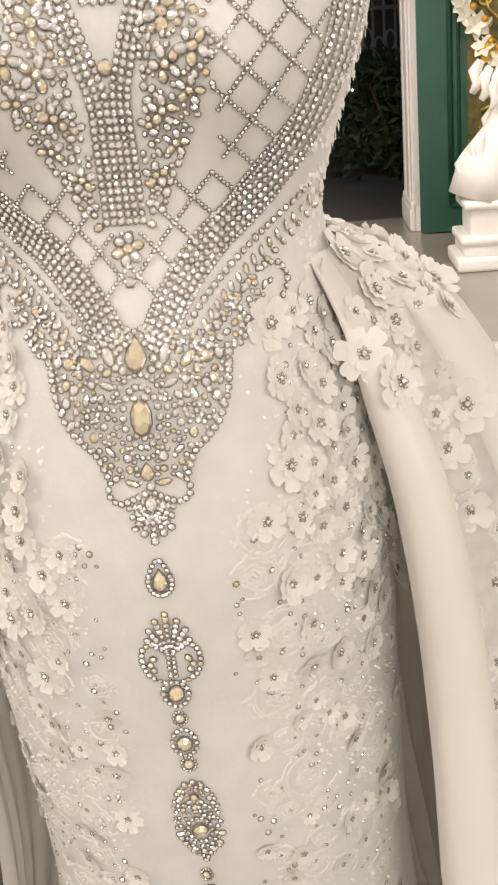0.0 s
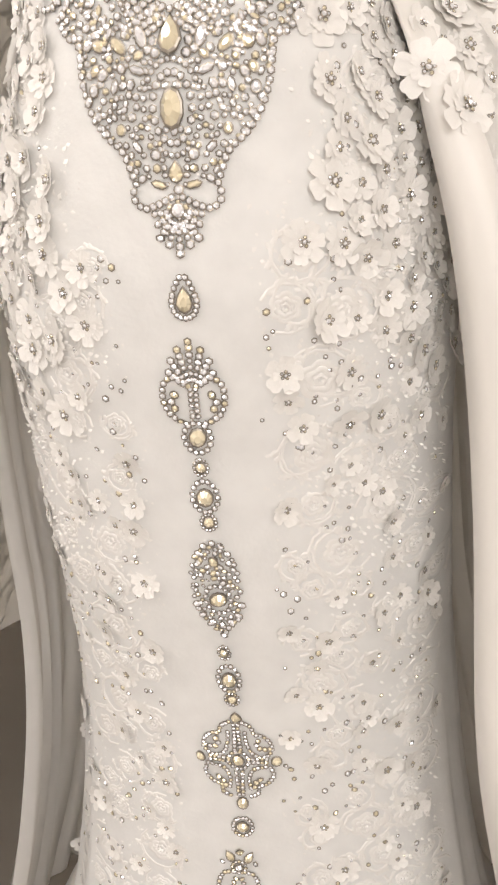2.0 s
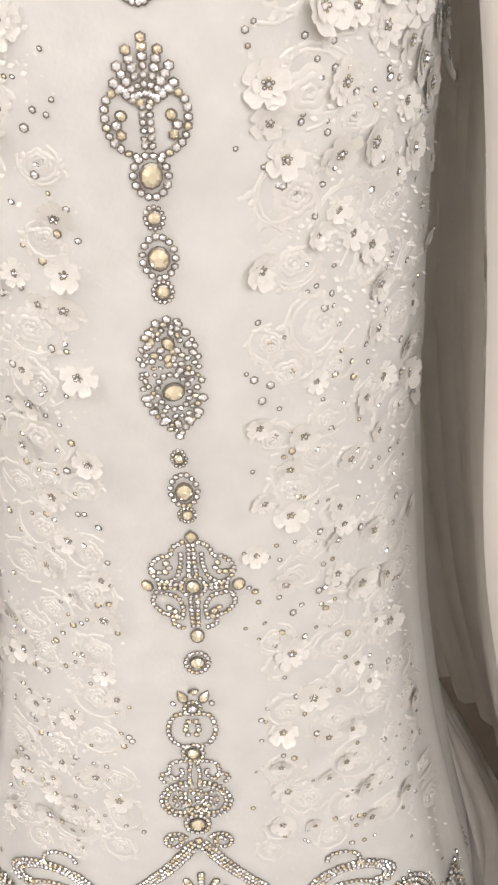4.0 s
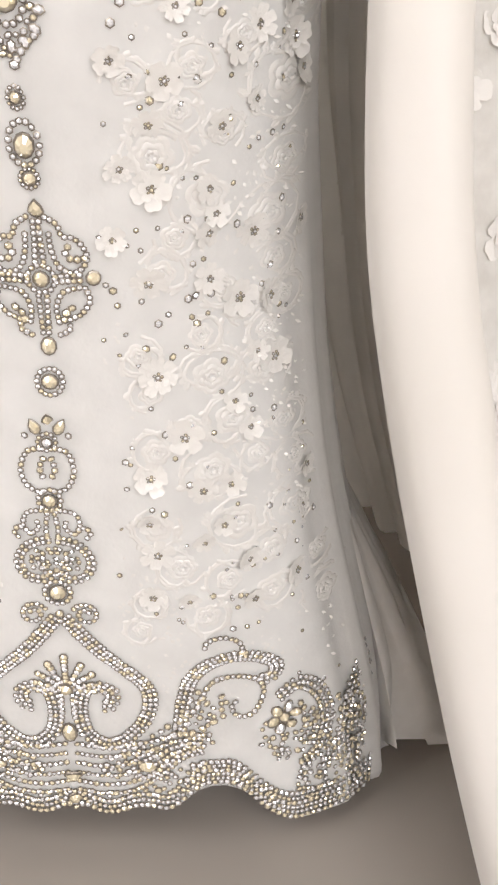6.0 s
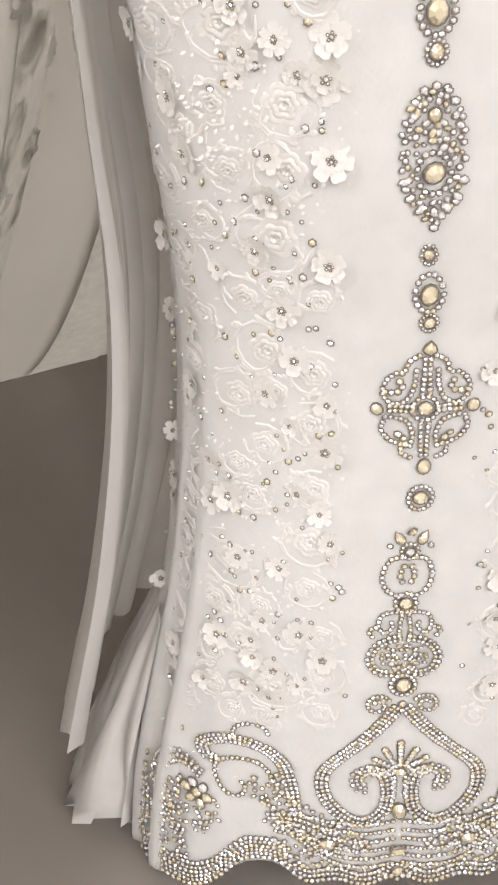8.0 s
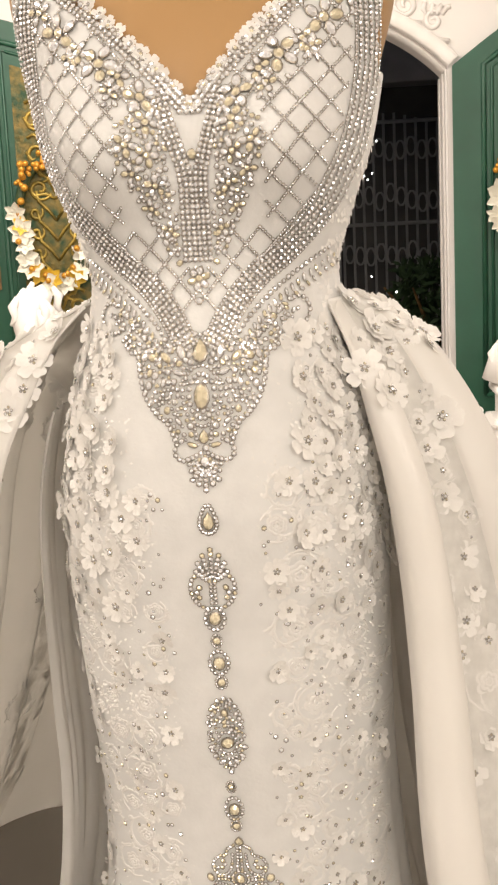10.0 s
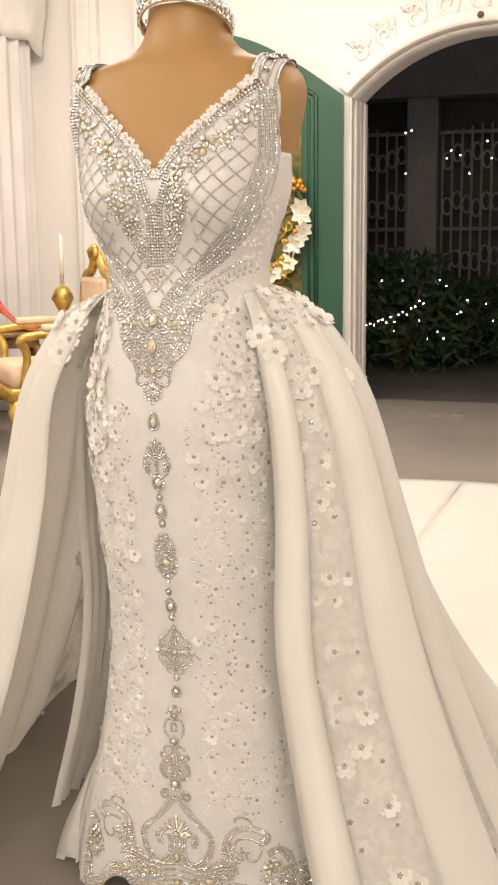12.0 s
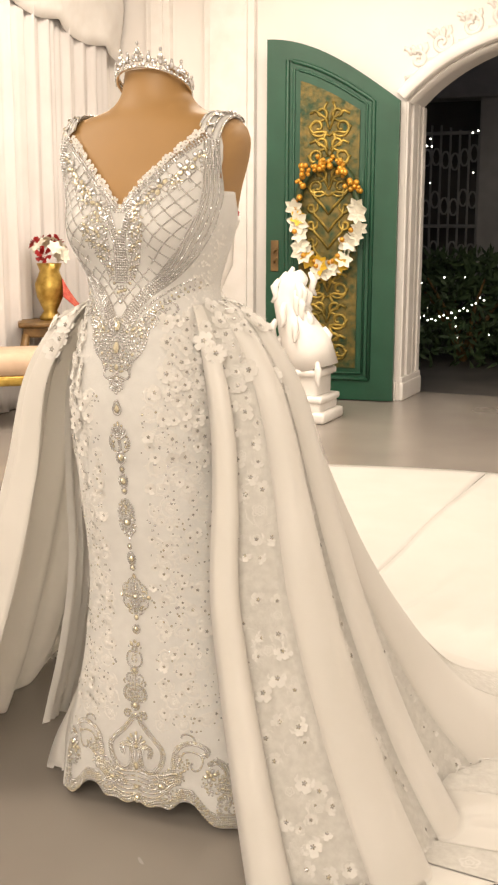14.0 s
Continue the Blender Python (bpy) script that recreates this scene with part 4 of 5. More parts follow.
    for _ in range(110):
        z = rnd.uniform(0.16, 1.1)
        a = section(z)[0]
        x = rnd.choice((-1, 1)) * a * rnd.uniform(0.25, 0.97)
        if abs(x) < 0.05 + (0.05 if z > 0.92 else 0):
            continue
        for k in range(rnd.randint(14, 36)):
            dx, dz = rnd.gauss(0, 0.013), rnd.gauss(0, 0.018)
            c = section(z + dz)
            if z + dz < 0.1 or z + dz > 1.15 or abs(x + dx) > 0.97 * c[0] or abs(x + dx) < 0.04:
                continue
            n = front_normal(x + dx, z + dz)
            leaf(front(x + dx, z + dz), n, Vector((1, 0, 0)), rnd.uniform(0.0025, 0.0050), rnd.uniform(0, 6.28))
    for _ in range(6000):
        phi = rnd.choice((-1, 1)) * rnd.uniform(60, 158)
        v = 0.02 + 0.68 * rnd.random() ** 1.2
        if (v > 0.15 and any(a <= phi <= b for a, b in SATINS)) or -66 < phi < 48 or noise.noise(Vector((phi * 0.07, v * 9, 0))) < -0.1:
            continue
        n = skirt_normal(phi, v)
        leaf(skirt_point(phi, v), n, n.orthogonal().normalized(), rnd.uniform(0.004, 0.009), rnd.uniform(0, 6.28))
    for _ in range(120):
        z = rnd.uniform(0.66, 1.06)
        x = rnd.choice((-1, 1)) * section(z)[0] * rnd.uniform(0.5, 0.96)
        if abs(x) < 0.075:
            continue
        for k in range(24):
            dx, dz = rnd.gauss(0, 0.011), rnd.gauss(0, 0.013)
            if abs(x + dx) < 0.96 * section(z + dz)[0]:
                n = front_normal(x + dx, z + dz)
                leaf(front(x + dx, z + dz), n, Vector((1, 0, 0)), rnd.uniform(0.0028, 0.0050), rnd.uniform(0, 6.28))
    # on the lining behind the sheath
    for _ in range(3600):
        f, a = rnd.random(), rnd.choice((-1, 1)) * math.radians(rnd.uniform(80, 125))
        if noise.noise(Vector((a * 6, f * 7, 2))) < -0.25:
            continue
        p = around(a, 0.98 - 0.84 * f, 0.022 + 0.045 * f)
        n = Vector((p.x, p.y, 0)).normalized()
        leaf(p, n, Vector((0, 0, 1)).cross(n), rnd.uniform(0.005, 0.011), rnd.uniform(0, 6.28))
    # bodice sides
    for _ in range(1400):
        z = rnd.uniform(1.07, 1.24)
        u = rnd.choice((-1, 1)) * rnd.uniform(0.95, 2.2)
        p = around(u, z)
        if abs(p.x) < band_x(z) + 0.006 and p.y < 0:
            continue
        n = Vector((p.x / 0.15, p.y / 0.12, 0)).normalized()
        leaf(p, n, Vector((0, 0, 1)).cross(n), rnd.uniform(0.004, 0.008), rnd.uniform(0, 6.28))
    ob = mesh_from("lace_embroidery", verts, faces, [PETAL], gown, smooth=True)
    tagged(ob, "raised corded lace sprays", kind="stuff")


sprigs()


# ---- the tiara on the form's neck ----
def tiara():
    top = tagged(new("tiara"), "silver tiara with crystal points on the form's neck", "tiara")

    def base(a):
        return Vector((0.074 * math.sin(a), -0.012 - 0.066 * math.cos(a), 1.500 + 0.032 * math.cos(a)))
    bm = bmesh.new()
    tube(bm, [base(-2.2 + 4.4 * k / 48) for k in range(49)], 0.0032, 8)
    tube(bm, [base(-2.0 + 4.0 * k / 48) + Vector((0, 0, 0.011)) for k in range(49)], 0.0022, 8)
    part("band", bm, SILVER, top, smooth=True)
    s = Stones()
    for k in range(-6, 7):
        a = k * 0.30
        high = 0.046 - 0.0030 * abs(k) if k % 2 == 0 else 0.030 - 0.0018 * abs(k)
        out = Vector((math.sin(a), -math.cos(a), 0))
        across = Vector((math.cos(a), math.sin(a), 0))
        bm = bmesh.new()
        p = base(a)
        tube(bm, [p + Vector((0, 0, 0.008)), p + across * 0.004 + Vector((0, 0, high * 0.6)), p + Vector((0, 0, high))], [0.0022, 0.0017, 0.0006], 6)
        tube(bm, [p - across * 0.012 + Vector((0, 0, 0.010)), p - across * 0.008 + Vector((0, 0, high * 0.5)), p + Vector((0, 0, high * 0.72))], 0.0014, 6)
        tube(bm, [p + across * 0.012 + Vector((0, 0, 0.010)), p + across * 0.008 + Vector((0, 0, high * 0.5)), p + Vector((0, 0, high * 0.72))], 0.0014, 6)
        part("point", bm, SILVER, top, smooth=True)
        for d, h, r in ((0, high * 0.92, 0.0028), (0, high * 0.62, 0.0042), (-0.008, high * 0.40, 0.0032), (0.008, high * 0.40, 0.0032), (0, 0.014, 0.0040), (-0.010, 0.006, 0.0026), (0.010, 0.006, 0.0026), (0, 0.002, 0.0026)):
            s.put(p + across * d + Vector((0, 0, h)) + out * 0.002, out, across, r, r * 1.25, 0, 0)
    tagged(mesh_from("crystal_setting", s.verts, s.faces, [CRYSTAL, CHAMPAGNE, SETTING], top, smooth=False, slots=s.slots), "clear crystals", kind="stuff")


tiara()


# ---- the doorway: trim, jambs, leaves ----
PLASTER = varied(shader("white_plaster", (0.82, 0.79, 0.75), 0.6), (0.78, 0.74, 0.70), (0.85, 0.82, 0.79), 8, bump=0.1, bump_scale=90, distance=0.002)
SHEER = sheer(varied(shader("curtain_cloth", (0.80, 0.76, 0.74), 0.8), (0.76, 0.72, 0.70), (0.84, 0.80, 0.79), 3, bump=0.1, bump_scale=400, distance=0.001), 0.2)
BEIGE = varied(shader("beige_upholstery", (0.66, 0.48, 0.34), 0.7), (0.60, 0.43, 0.30), (0.70, 0.52, 0.38), 12, bump=0.15, bump_scale=500, distance=0.001)
RED = varied(shader("red_rose", (0.35, 0.01, 0.015), 0.6), (0.20, 0.004, 0.008), (0.45, 0.02, 0.02), 40)
YELLOW = varied(shader("yellow_petal", (0.75, 0.48, 0.03), 0.55), (0.65, 0.36, 0.02), (0.82, 0.58, 0.06), 30)
LILY = varied(shader("white_petal", (0.82, 0.78, 0.66), 0.55), (0.75, 0.70, 0.55), (0.86, 0.84, 0.76), 30)
ORANGE = varied(shader("amber_bauble", (0.62, 0.30, 0.03), 0.3, 0.4), (0.5, 0.2, 0.02), (0.7, 0.38, 0.05), 30)
LEAF = varied(shader("dark_leaf", (0.03, 0.06, 0.02), 0.5), (0.02, 0.045, 0.015), (0.05, 0.08, 0.03), 12)
BRONZE = varied(shader("dark_bronze_wood", (0.16, 0.09, 0.03), 0.45, 0.2), (0.10, 0.055, 0.02), (0.24, 0.14, 0.05), 14, bump=0.2, bump_scale=80)
REDCLOTH = varied(shader("red_brocade", (0.5, 0.05, 0.04), 0.6), (0.42, 0.02, 0.02), (0.62, 0.16, 0.10), 30)


OLD_GOLD = varied(shader("old_gold", (0.30, 0.19, 0.03), 0.4, 0.6), (0.16, 0.12, 0.025), (0.52, 0.36, 0.08), 14, bump=0.3, bump_scale=60, distance=0.004)


def arch_strip(name, r_in, r_out, y0, y1, material):
    """A moulding that follows the arch; distances out from the opening's edge."""
    rows = []
    for off, y in ((r_in, y1), (r_in, y0 + 0.01), (r_in + 0.01, y0), ((r_in + r_out) / 2, y0 - 0.008), (r_out - 0.01, y0), (r_out, y0 + 0.01), (r_out, y1)):
        half = ARCH_HALF + off
        r = (ARCH_HALF ** 2 + RISE ** 2) / (2 * RISE)
        zc = SPRING + RISE - r
        a1 = math.asin(ARCH_HALF / r)
        rows.append([Vector((ARCH_X + (r + off) * math.sin(-a1 + 2 * a1 * k / 48), y, zc + (r + off) * math.cos(-a1 + 2 * a1 * k / 48))) for k in range(49)])
    return tagged(grid(name, rows, [material]), kind="structure")


arch_strip("trim_arch_outer", 0.0, 0.085, 5.75, 5.81, PLASTER)
arch_strip("trim_arch_inner", -0.030, 0.0, 5.83, 5.95, PLASTER)


def jamb(side):
    """Flat mouldings down the deep reveal, on a low plinth."""
    bm = bmesh.new()
    x0 = ARCH_X + side * ARCH_HALF
    for y0, y1, deep in ((5.803, 5.87, 0.016), (5.93, 6.05, 0.022), (6.11, 6.17, 0.014), (6.22, 6.295, 0.018)):
        box(bm, min(x0, x0 - side * deep), max(x0, x0 - side * deep), y0, y1, 0.0, SPRING - 0.01, 0.006)
    box(bm, min(x0, x0 - side * 0.035), max(x0, x0 - side * 0.035), 5.79, 6.31, 0.0, 0.13, 0.012)
    box(bm, min(x0, x0 - side * 0.028), max(x0, x0 - side * 0.028), 5.795, 6.305, 0.125, 0.17, 0.010)
    return tagged(part("trim_jamb", bm, PLASTER, None), kind="structure")


jamb(1)
jamb(-1)
slab("baseboard", -3.45, ARCH_X - ARCH_HALF - 0.02, 5.77, 5.80, 0, 0.14, PLASTER, 0.006)
slab("baseboard", ARCH_X + ARCH_HALF + 0.02, 4.0, 5.77, 5.80, 0, 0.14, PLASTER, 0.006)
slab("baseboard", -3.45, -3.42, -4.5, 5.77, 0, 0.14, PLASTER, 0.006)


def curl(x, z, r, a0, turns, n=22):
    """A flat spiral in the wall's plane."""
    return [(x + r * (1 - 0.85 * k / n) * math.cos(a0 + 2 * math.pi * turns * k / n), z + r * (1 - 0.85 * k / n) * math.sin(a0 + 2 * math.pi * turns * k / n)) for k in range(n + 1)]


def scrollwork(bm, strokes, y, thick, mirror=None):
    for pts in strokes:
        n = len(pts)
        for flip in ((1, -1) if mirror is not None else (1,)):
            tube(bm, [Vector((mirror + flip * (x - mirror) if mirror is not None else x, y, z)) for x, z in pts], [thick * (0.5 + 0.7 * math.sin(math.pi * (0.12 + 0.8 * k / n))) for k in range(n)], 6)


def plaster_crest():
    bm = bmesh.new()
    strokes = []
    for x, r, a in ((0.10, 0.10, 0.6), (0.30, 0.085, 2.2), (0.50, 0.09, 0.4), (0.70, 0.075, 2.4), (0.86, 0.06, 0.8)):
        z = 2.50 + 0.165 - 0.40 * (x / 0.94) ** 2 * 0.9
        strokes.append(curl(ARCH_X + x, z, r, a, 1.3))
        strokes.append([(ARCH_X + x - 0.08, z - 0.05), (ARCH_X + x, z - 0.085 - 0.02 * x), (ARCH_X + x + 0.09, z - 0.07 - 0.06 * x)])
        for k in range(4):
            strokes.append([(ARCH_X + x + 0.03 * k - 0.04, z + 0.03), (ARCH_X + x + 0.045 * k - 0.06, z + 0.07), (ARCH_X + x + 0.05 * k - 0.05, z + 0.105 - 0.01 * k)])
    scrollwork(bm, strokes, 5.795, 0.014, ARCH_X)
    crest = tagged(part("trim_crest", bm, PLASTER, None, smooth=True), kind="structure")
    bm = bmesh.new()
    bmesh.ops.create_uvsphere(bm, u_segments=12, v_segments=8, radius=0.022)
    bmesh.ops.translate(bm, vec=(ARCH_X - 0.08, 5.74, 2.54), verts=bm.verts[:])
    tagged(part("trim_boss", bm, BRONZE, None, smooth=True), kind="structure")


plaster_crest()


def pilaster(x0, x1, y):
    bm = bmesh.new()
    box(bm, x0, x1, y - 0.06, y, 0, 3.5, 0.008)
    box(bm, x0 + 0.05, x1 - 0.05, y - 0.085, y - 0.05, 0.2, 3.4, 0.008)
    box(bm, x0 - 0.02, x1 + 0.02, y - 0.10, y, 0, 0.2, 0.01)
    return tagged(part("trim_pilaster", bm, PLASTER, None), kind="structure")


pilaster(-2.62, -2.22, 5.80)
pilaster(-3.10, -2.90, 5.80)


def blossom_mesh(name, material, petals, cup, pointed):
    bm = bmesh.new()
    for i in range(petals):
        a = 2 * math.pi * i / petals
        rows = []
        for j in range(5):
            d = j / 4
            wide = (0.36 if pointed else 0.46) * math.sin(math.pi * min(0.97, 0.15 + (0.82 if pointed else 0.66) * d))
            h = cup * d * d - (0.25 * d ** 3 if pointed else 0)
            rows.append([bm.verts.new((d * math.cos(a) - wide * t * math.sin(a), d * math.sin(a) + wide * t * math.cos(a), h + 0.12 * t * t)) for t in (-1, 0, 1)])
        for p, q in zip(rows, rows[1:]):
            for k in range(2):
                bm.faces.new((p[k], p[k + 1], q[k + 1], q[k]))
    me = bpy.data.meshes.new(name)
    bm.to_mesh(me)
    bm.free()
    me.materials.append(material)
    me.polygons.foreach_set("use_smooth", [True] * len(me.polygons))
    return me


def rose_mesh(material):
    bm = bmesh.new()
    for ring, (n, r, h, lean) in enumerate(((3, 0.25, 0.85, 0.1), (4, 0.45, 0.75, 0.25), (5, 0.68, 0.6, 0.45), (6, 0.9, 0.4, 0.75))):
        for i in range(n):
            a = 2 * math.pi * (i + 0.5 * ring) / n
            rows = []
            for j in range(4):
                d = j / 3
                rr = r * (0.45 + 0.55 * d) + lean * 0.25 * d * d
                rows.append([bm.verts.new((rr * math.cos(a + t * 3.6 / n), rr * math.sin(a + t * 3.6 / n), h * d - 0.08 * t * t * 4)) for t in (-0.5, 0, 0.5)])
            for p, q in zip(rows, rows[1:]):
                for k in range(2):
                    bm.faces.new((p[k], p[k + 1], q[k + 1], q[k]))
    me = bpy.data.meshes.new("rose")
    bm.to_mesh(me)
    bm.free()
    me.materials.append(material)
    me.polygons.foreach_set("use_smooth", [True] * len(me.polygons))
    return me


LILIES = [blossom_mesh("lily", LILY, 6, 0.35, True), blossom_mesh("lily", YELLOW, 6, 0.35, True)]
ROSES = [rose_mesh(RED), rose_mesh(YELLOW)]
BERRY = bpy.data.meshes.new("berry")
_b = bmesh.new()
bmesh.ops.create_icosphere(_b, subdivisions=2, radius=1.0)
_b.to_mesh(BERRY)
_b.free()
BERRY.materials.append(ORANGE)
BERRY.polygons.foreach_set("use_smooth", [True] * len(BERRY.polygons))


def child(name, mesh, parent, at, towards, size, spin=0.0):
    ob = new(name, mesh)
    ob.parent = parent
    ob.matrix_local = Matrix.LocRotScale(Vector(at), Vector(towards).to_track_quat("Z", "Y") @ Euler((0, 0, spin)).to_quaternion(), Vector((size,) * 3))
    return ob


def door_leaf(name, hinge, free, tall_free):
    w = (free - hinge).length
    door = tagged(new(name), "dark green arched door leaf with gold carving, swung open", "door", kind="structure")
    m = Matrix.Translation(hinge) @ Matrix.Rotation(math.atan2(free.y - hinge.y, free.x - hinge.x), 4, "Z")
    side = 1.0 if (m.to_3x3() @ Vector((0, 1, 0))).y < 0 else -1.0
    door.matrix_world = m

    def top(x):
        return 2.09 + 0.43 * math.sin(min(1.0, x / w) * math.pi / 2)

    def sheet(x0, x1, z0, drop, y0, y1, material, part_name, label=""):
        bm = bmesh.new()
        xs = [x0 + (x1 - x0) * k / 18 for k in range(19)]
        pts = [(x0, z0), (x1, z0)] + [(x, top(x) - drop) for x in reversed(xs)]
        f = bm.faces.new([bm.verts.new((x, y0, z)) for x, z in pts])
        out = bmesh.ops.extrude_face_region(bm, geom=[f])
        bmesh.ops.translate(bm, vec=(0, y1 - y0, 0), verts=[v for v in out["geom"] if isinstance(v, bmesh.types.BMVert)])
        bmesh.ops.triangulate(bm, faces=bm.faces[:])
        bmesh.ops.recalc_face_normals(bm, faces=bm.faces[:])
        return part(part_name, bm, material, door, label)

    def rim(x0, x1, z0, drop, y, thick, part_name):
        """A moulding round an arched panel."""
        xs = [x0 + (x1 - x0) * k / 14 for k in range(15)]
        pts = [(x0, z0), (x1, z0)] + [(x, top(x) - drop) for x in reversed(xs)] + [(x0, z0)]
        bm = bmesh.new()
        tube(bm, [Vector((x, y, z)) for x, z in pts], thick, 8)
        part(part_name, bm, GREEN, door, smooth=True)
    sheet(0, w, 0.008, 0.0, -0.025, 0.025, GREEN, "leaf")
    rim(0.19 * w, 0.84 * w, 0.16, 0.13, side * 0.026, 0.016, "panel_moulding")
    rim(0.24 * w, 0.79 * w, 0.20, 0.18, side * 0.026, 0.010, "panel_moulding")
    sheet(0.29 * w, 0.74 * w, 0.24, 0.25, side * 0.020, side * 0.034, CARVED, "carved_panel", "gold-brushed carved foliage")
    mid = 0.515 * w
    strokes = []
    for z0 in (0.30, 0.52, 0.74, 1.45, 1.66, 1.86):
        strokes.append(curl(mid + 0.085, z0 + 0.06, 0.072, 3.6, 1.25))
        strokes.append(curl(mid + 0.060, z0 + 0.15, 0.050, 5.0, -1.2))
        strokes.append([(mid, z0), (mid + 0.05, z0 + 0.03), (mid + 0.12, z0 + 0.02), (mid + 0.15, z0 + 0.07)])
        strokes.append([(mid, z0 + 0.04), (mid + 0.03, z0 + 0.12), (mid + 0.10, z0 + 0.17), (mid + 0.14, z0 + 0.15)])
        strokes.append([(mid + 0.01, z0 + 0.10), (mid + 0.04, z0 + 0.19), (mid + 0.02, z0 + 0.23)])
    for z0 in (0.95, 1.08, 1.20, 1.32):
        strokes.append([(mid, z0), (mid + 0.04, z0 + 0.06), (mid + 0.10, z0 + 0.12), (mid + 0.11, z0 + 0.18)])
        strokes.append(curl(mid + 0.12, z0 + 0.05, 0.045, 2.5, 1.2))
    bm = bmesh.new()
    scrollwork(bm, strokes, side * 0.036, 0.010, mid)
    part("carving", bm, OLD_GOLD, door, "gold scroll carving", smooth=True)
    bm = bmesh.new()
    for z in (0.98, 1.05):
        tube(bm, [Vector((0.93 * w, side * 0.025, z)), Vector((0.93 * w, side * 0.06, z + 0.01)), Vector((0.90 * w, side * 0.075, z + 0.03))], 0.008, 8)
    box(bm, 0.90 * w, 0.96 * w, min(side * 0.024, side * 0.034), max(side * 0.024, side * 0.034), 0.92, 1.14, 0.004)
    part("door_handle", bm, BRONZE, door, "dark bronze handle")
    wreath(m, mid, 1.33, side)


CARVED = varied(shader("gilded_green", (0.10, 0.09, 0.02), 0.5, 0.3), (0.015, 0.05, 0.02), (0.20, 0.135, 0.03), 20, bump=0.7, bump_scale=22, distance=0.012)


def wreath(m, x, z, side):
    ring = tagged(new("wreath"), "oval wreath of white and yellow lilies hung on the green door", "wreath", "door wreaths")
    ring.matrix_world = m @ Matrix.Translation((x, side * 0.07, z)) @ Matrix.Scale(1.32, 4)
    bm = bmesh.new()
    tube(bm, [Vector((0.165 * math.cos(a), 0, 0.27 * math.sin(a))) for a in [2 * math.pi * k / 40 for k in range(41)]], 0.022, 8)
    part("vine_ring", bm, LEAF, ring, "dark green vine ring", smooth=True)
    rnd = random.Random(31)
    out = Vector((0, side, 0))
    for k in range(34):
        a = 2 * math.pi * k / 34 + rnd.uniform(-0.1, 0.1)
        r = rnd.uniform(0.9, 1.12)
        at = Vector((0.165 * r * math.cos(a), side * 0.028, 0.27 * r * math.sin(a)))
        turn = out + Vector((rnd.uniform(-0.5, 0.5), 0, rnd.uniform(-0.5, 0.5)))
        if math.sin(a) > 0.25:
            for _ in range(4):
                child("berry", BERRY, ring, at + Vector((rnd.gauss(0, 0.013), side * rnd.uniform(-0.01, 0.02), rnd.gauss(0, 0.016))), out, rnd.uniform(0.010, 0.018))
        else:
            child("lily", LILIES[1] if rnd.random() < 0.33 else LILIES[0], ring, at, turn, rnd.uniform(0.045, 0.066), rnd.uniform(0, 6))
            if rnd.random() < 0.4:
                child("berry", BERRY, ring, at + Vector((0.03, side * 0.01, 0.02)), out, 0.015)


door_leaf("door_1", Vector((-1.120, 5.72, 0)), Vector((-2.055, 5.60, 0)), 2.34)
door_leaf("door_2", Vector((0.790, 5.72, 0)), Vector((1.725, 5.60, 0)), 2.34)


# ---- statues that flank the door ----
def statue(x, y, flip):
    bm = bmesh.new()
    for k, (w, h0, h1) in enumerate(((0.25, 0.0, 0.07), (0.215, 0.065, 0.13), (0.23, 0.125, 0.17), (0.18, 0.165, 0.30), (0.21, 0.295, 0.34))):
        box(bm, -w, w, -w * 0.8, w * 0.8, h0, h1, 0.018)
    rnd = random.Random(3)
    # a swelling, swept-back carved body over the stepped base
    spine = [Vector((0.10 * flip, 0, 0.33)), Vector((0.06 * flip, 0, 0.48)), Vector((-0.02 * flip, 0, 0.62)), Vector((-0.07 * flip, 0, 0.76)), Vector((-0.04 * flip, 0, 0.88)), Vector((0.03 * flip, 0, 0.93))]
    tube(bm, spine, [0.17, 0.16, 0.125, 0.10, 0.085, 0.045], 16)
    for k in range(26):
        f = rnd.random()
        i = min(int(f * 5), 4)
        p = spine[i].lerp(spine[i + 1], f * 5 - i)
        r = (0.17, 0.16, 0.125, 0.10, 0.085)[i]
        a = rnd.uniform(0, 6.28)
        d = Vector((math.cos(a), math.sin(a), 0))
        q = p + d * r * 0.92
        tube(bm, [q + Vector((0, 0, 0.05)), q + d * 0.03, q - Vector((0, 0, 0.06)) + d * 0.015, q - Vector((0, 0, 0.10)) + d * 0.045], [0.012, 0.026, 0.022, 0.008], 7)
    bmesh.ops.translate(bm, vec=(x, y, 0), verts=bm.verts[:])
    return tagged(part("statue", bm, PLASTER, None, smooth=True), "white plaster statue on a stepped base before the door", "statue", "door statues")


statue(-1.50, 4.80, 1)
statue(1.10, 4.80, -1)


# ---- curtains along the west wall ----
def curtain(y0, y1, group):
    rows = []
    n = 150
    for i in range(30):
        z = 0.01 + 2.66 * i / 29
        row = []
        for k in range(n + 1):
            y = y0 + (y1 - y0) * k / n
            fold = math.sin(y * 34 + 1.5 * math.sin(y * 7)) + 0.5 * math.sin(y * 71 + 1)
            row.append(Vector((-3.36 + 0.026 * fold * (1 - 0.25 * z / 2.6), y, z)))
        rows.append(row)
    ob = grid("curtain", rows, [SHEER], thick=0.002)
    return tagged(ob, "sheer white curtain in soft pleats to the floor", "curtain", group)


curtain(4.05, 5.62, "wall curtains")
curtain(2.40, 4.03, "wall curtains")


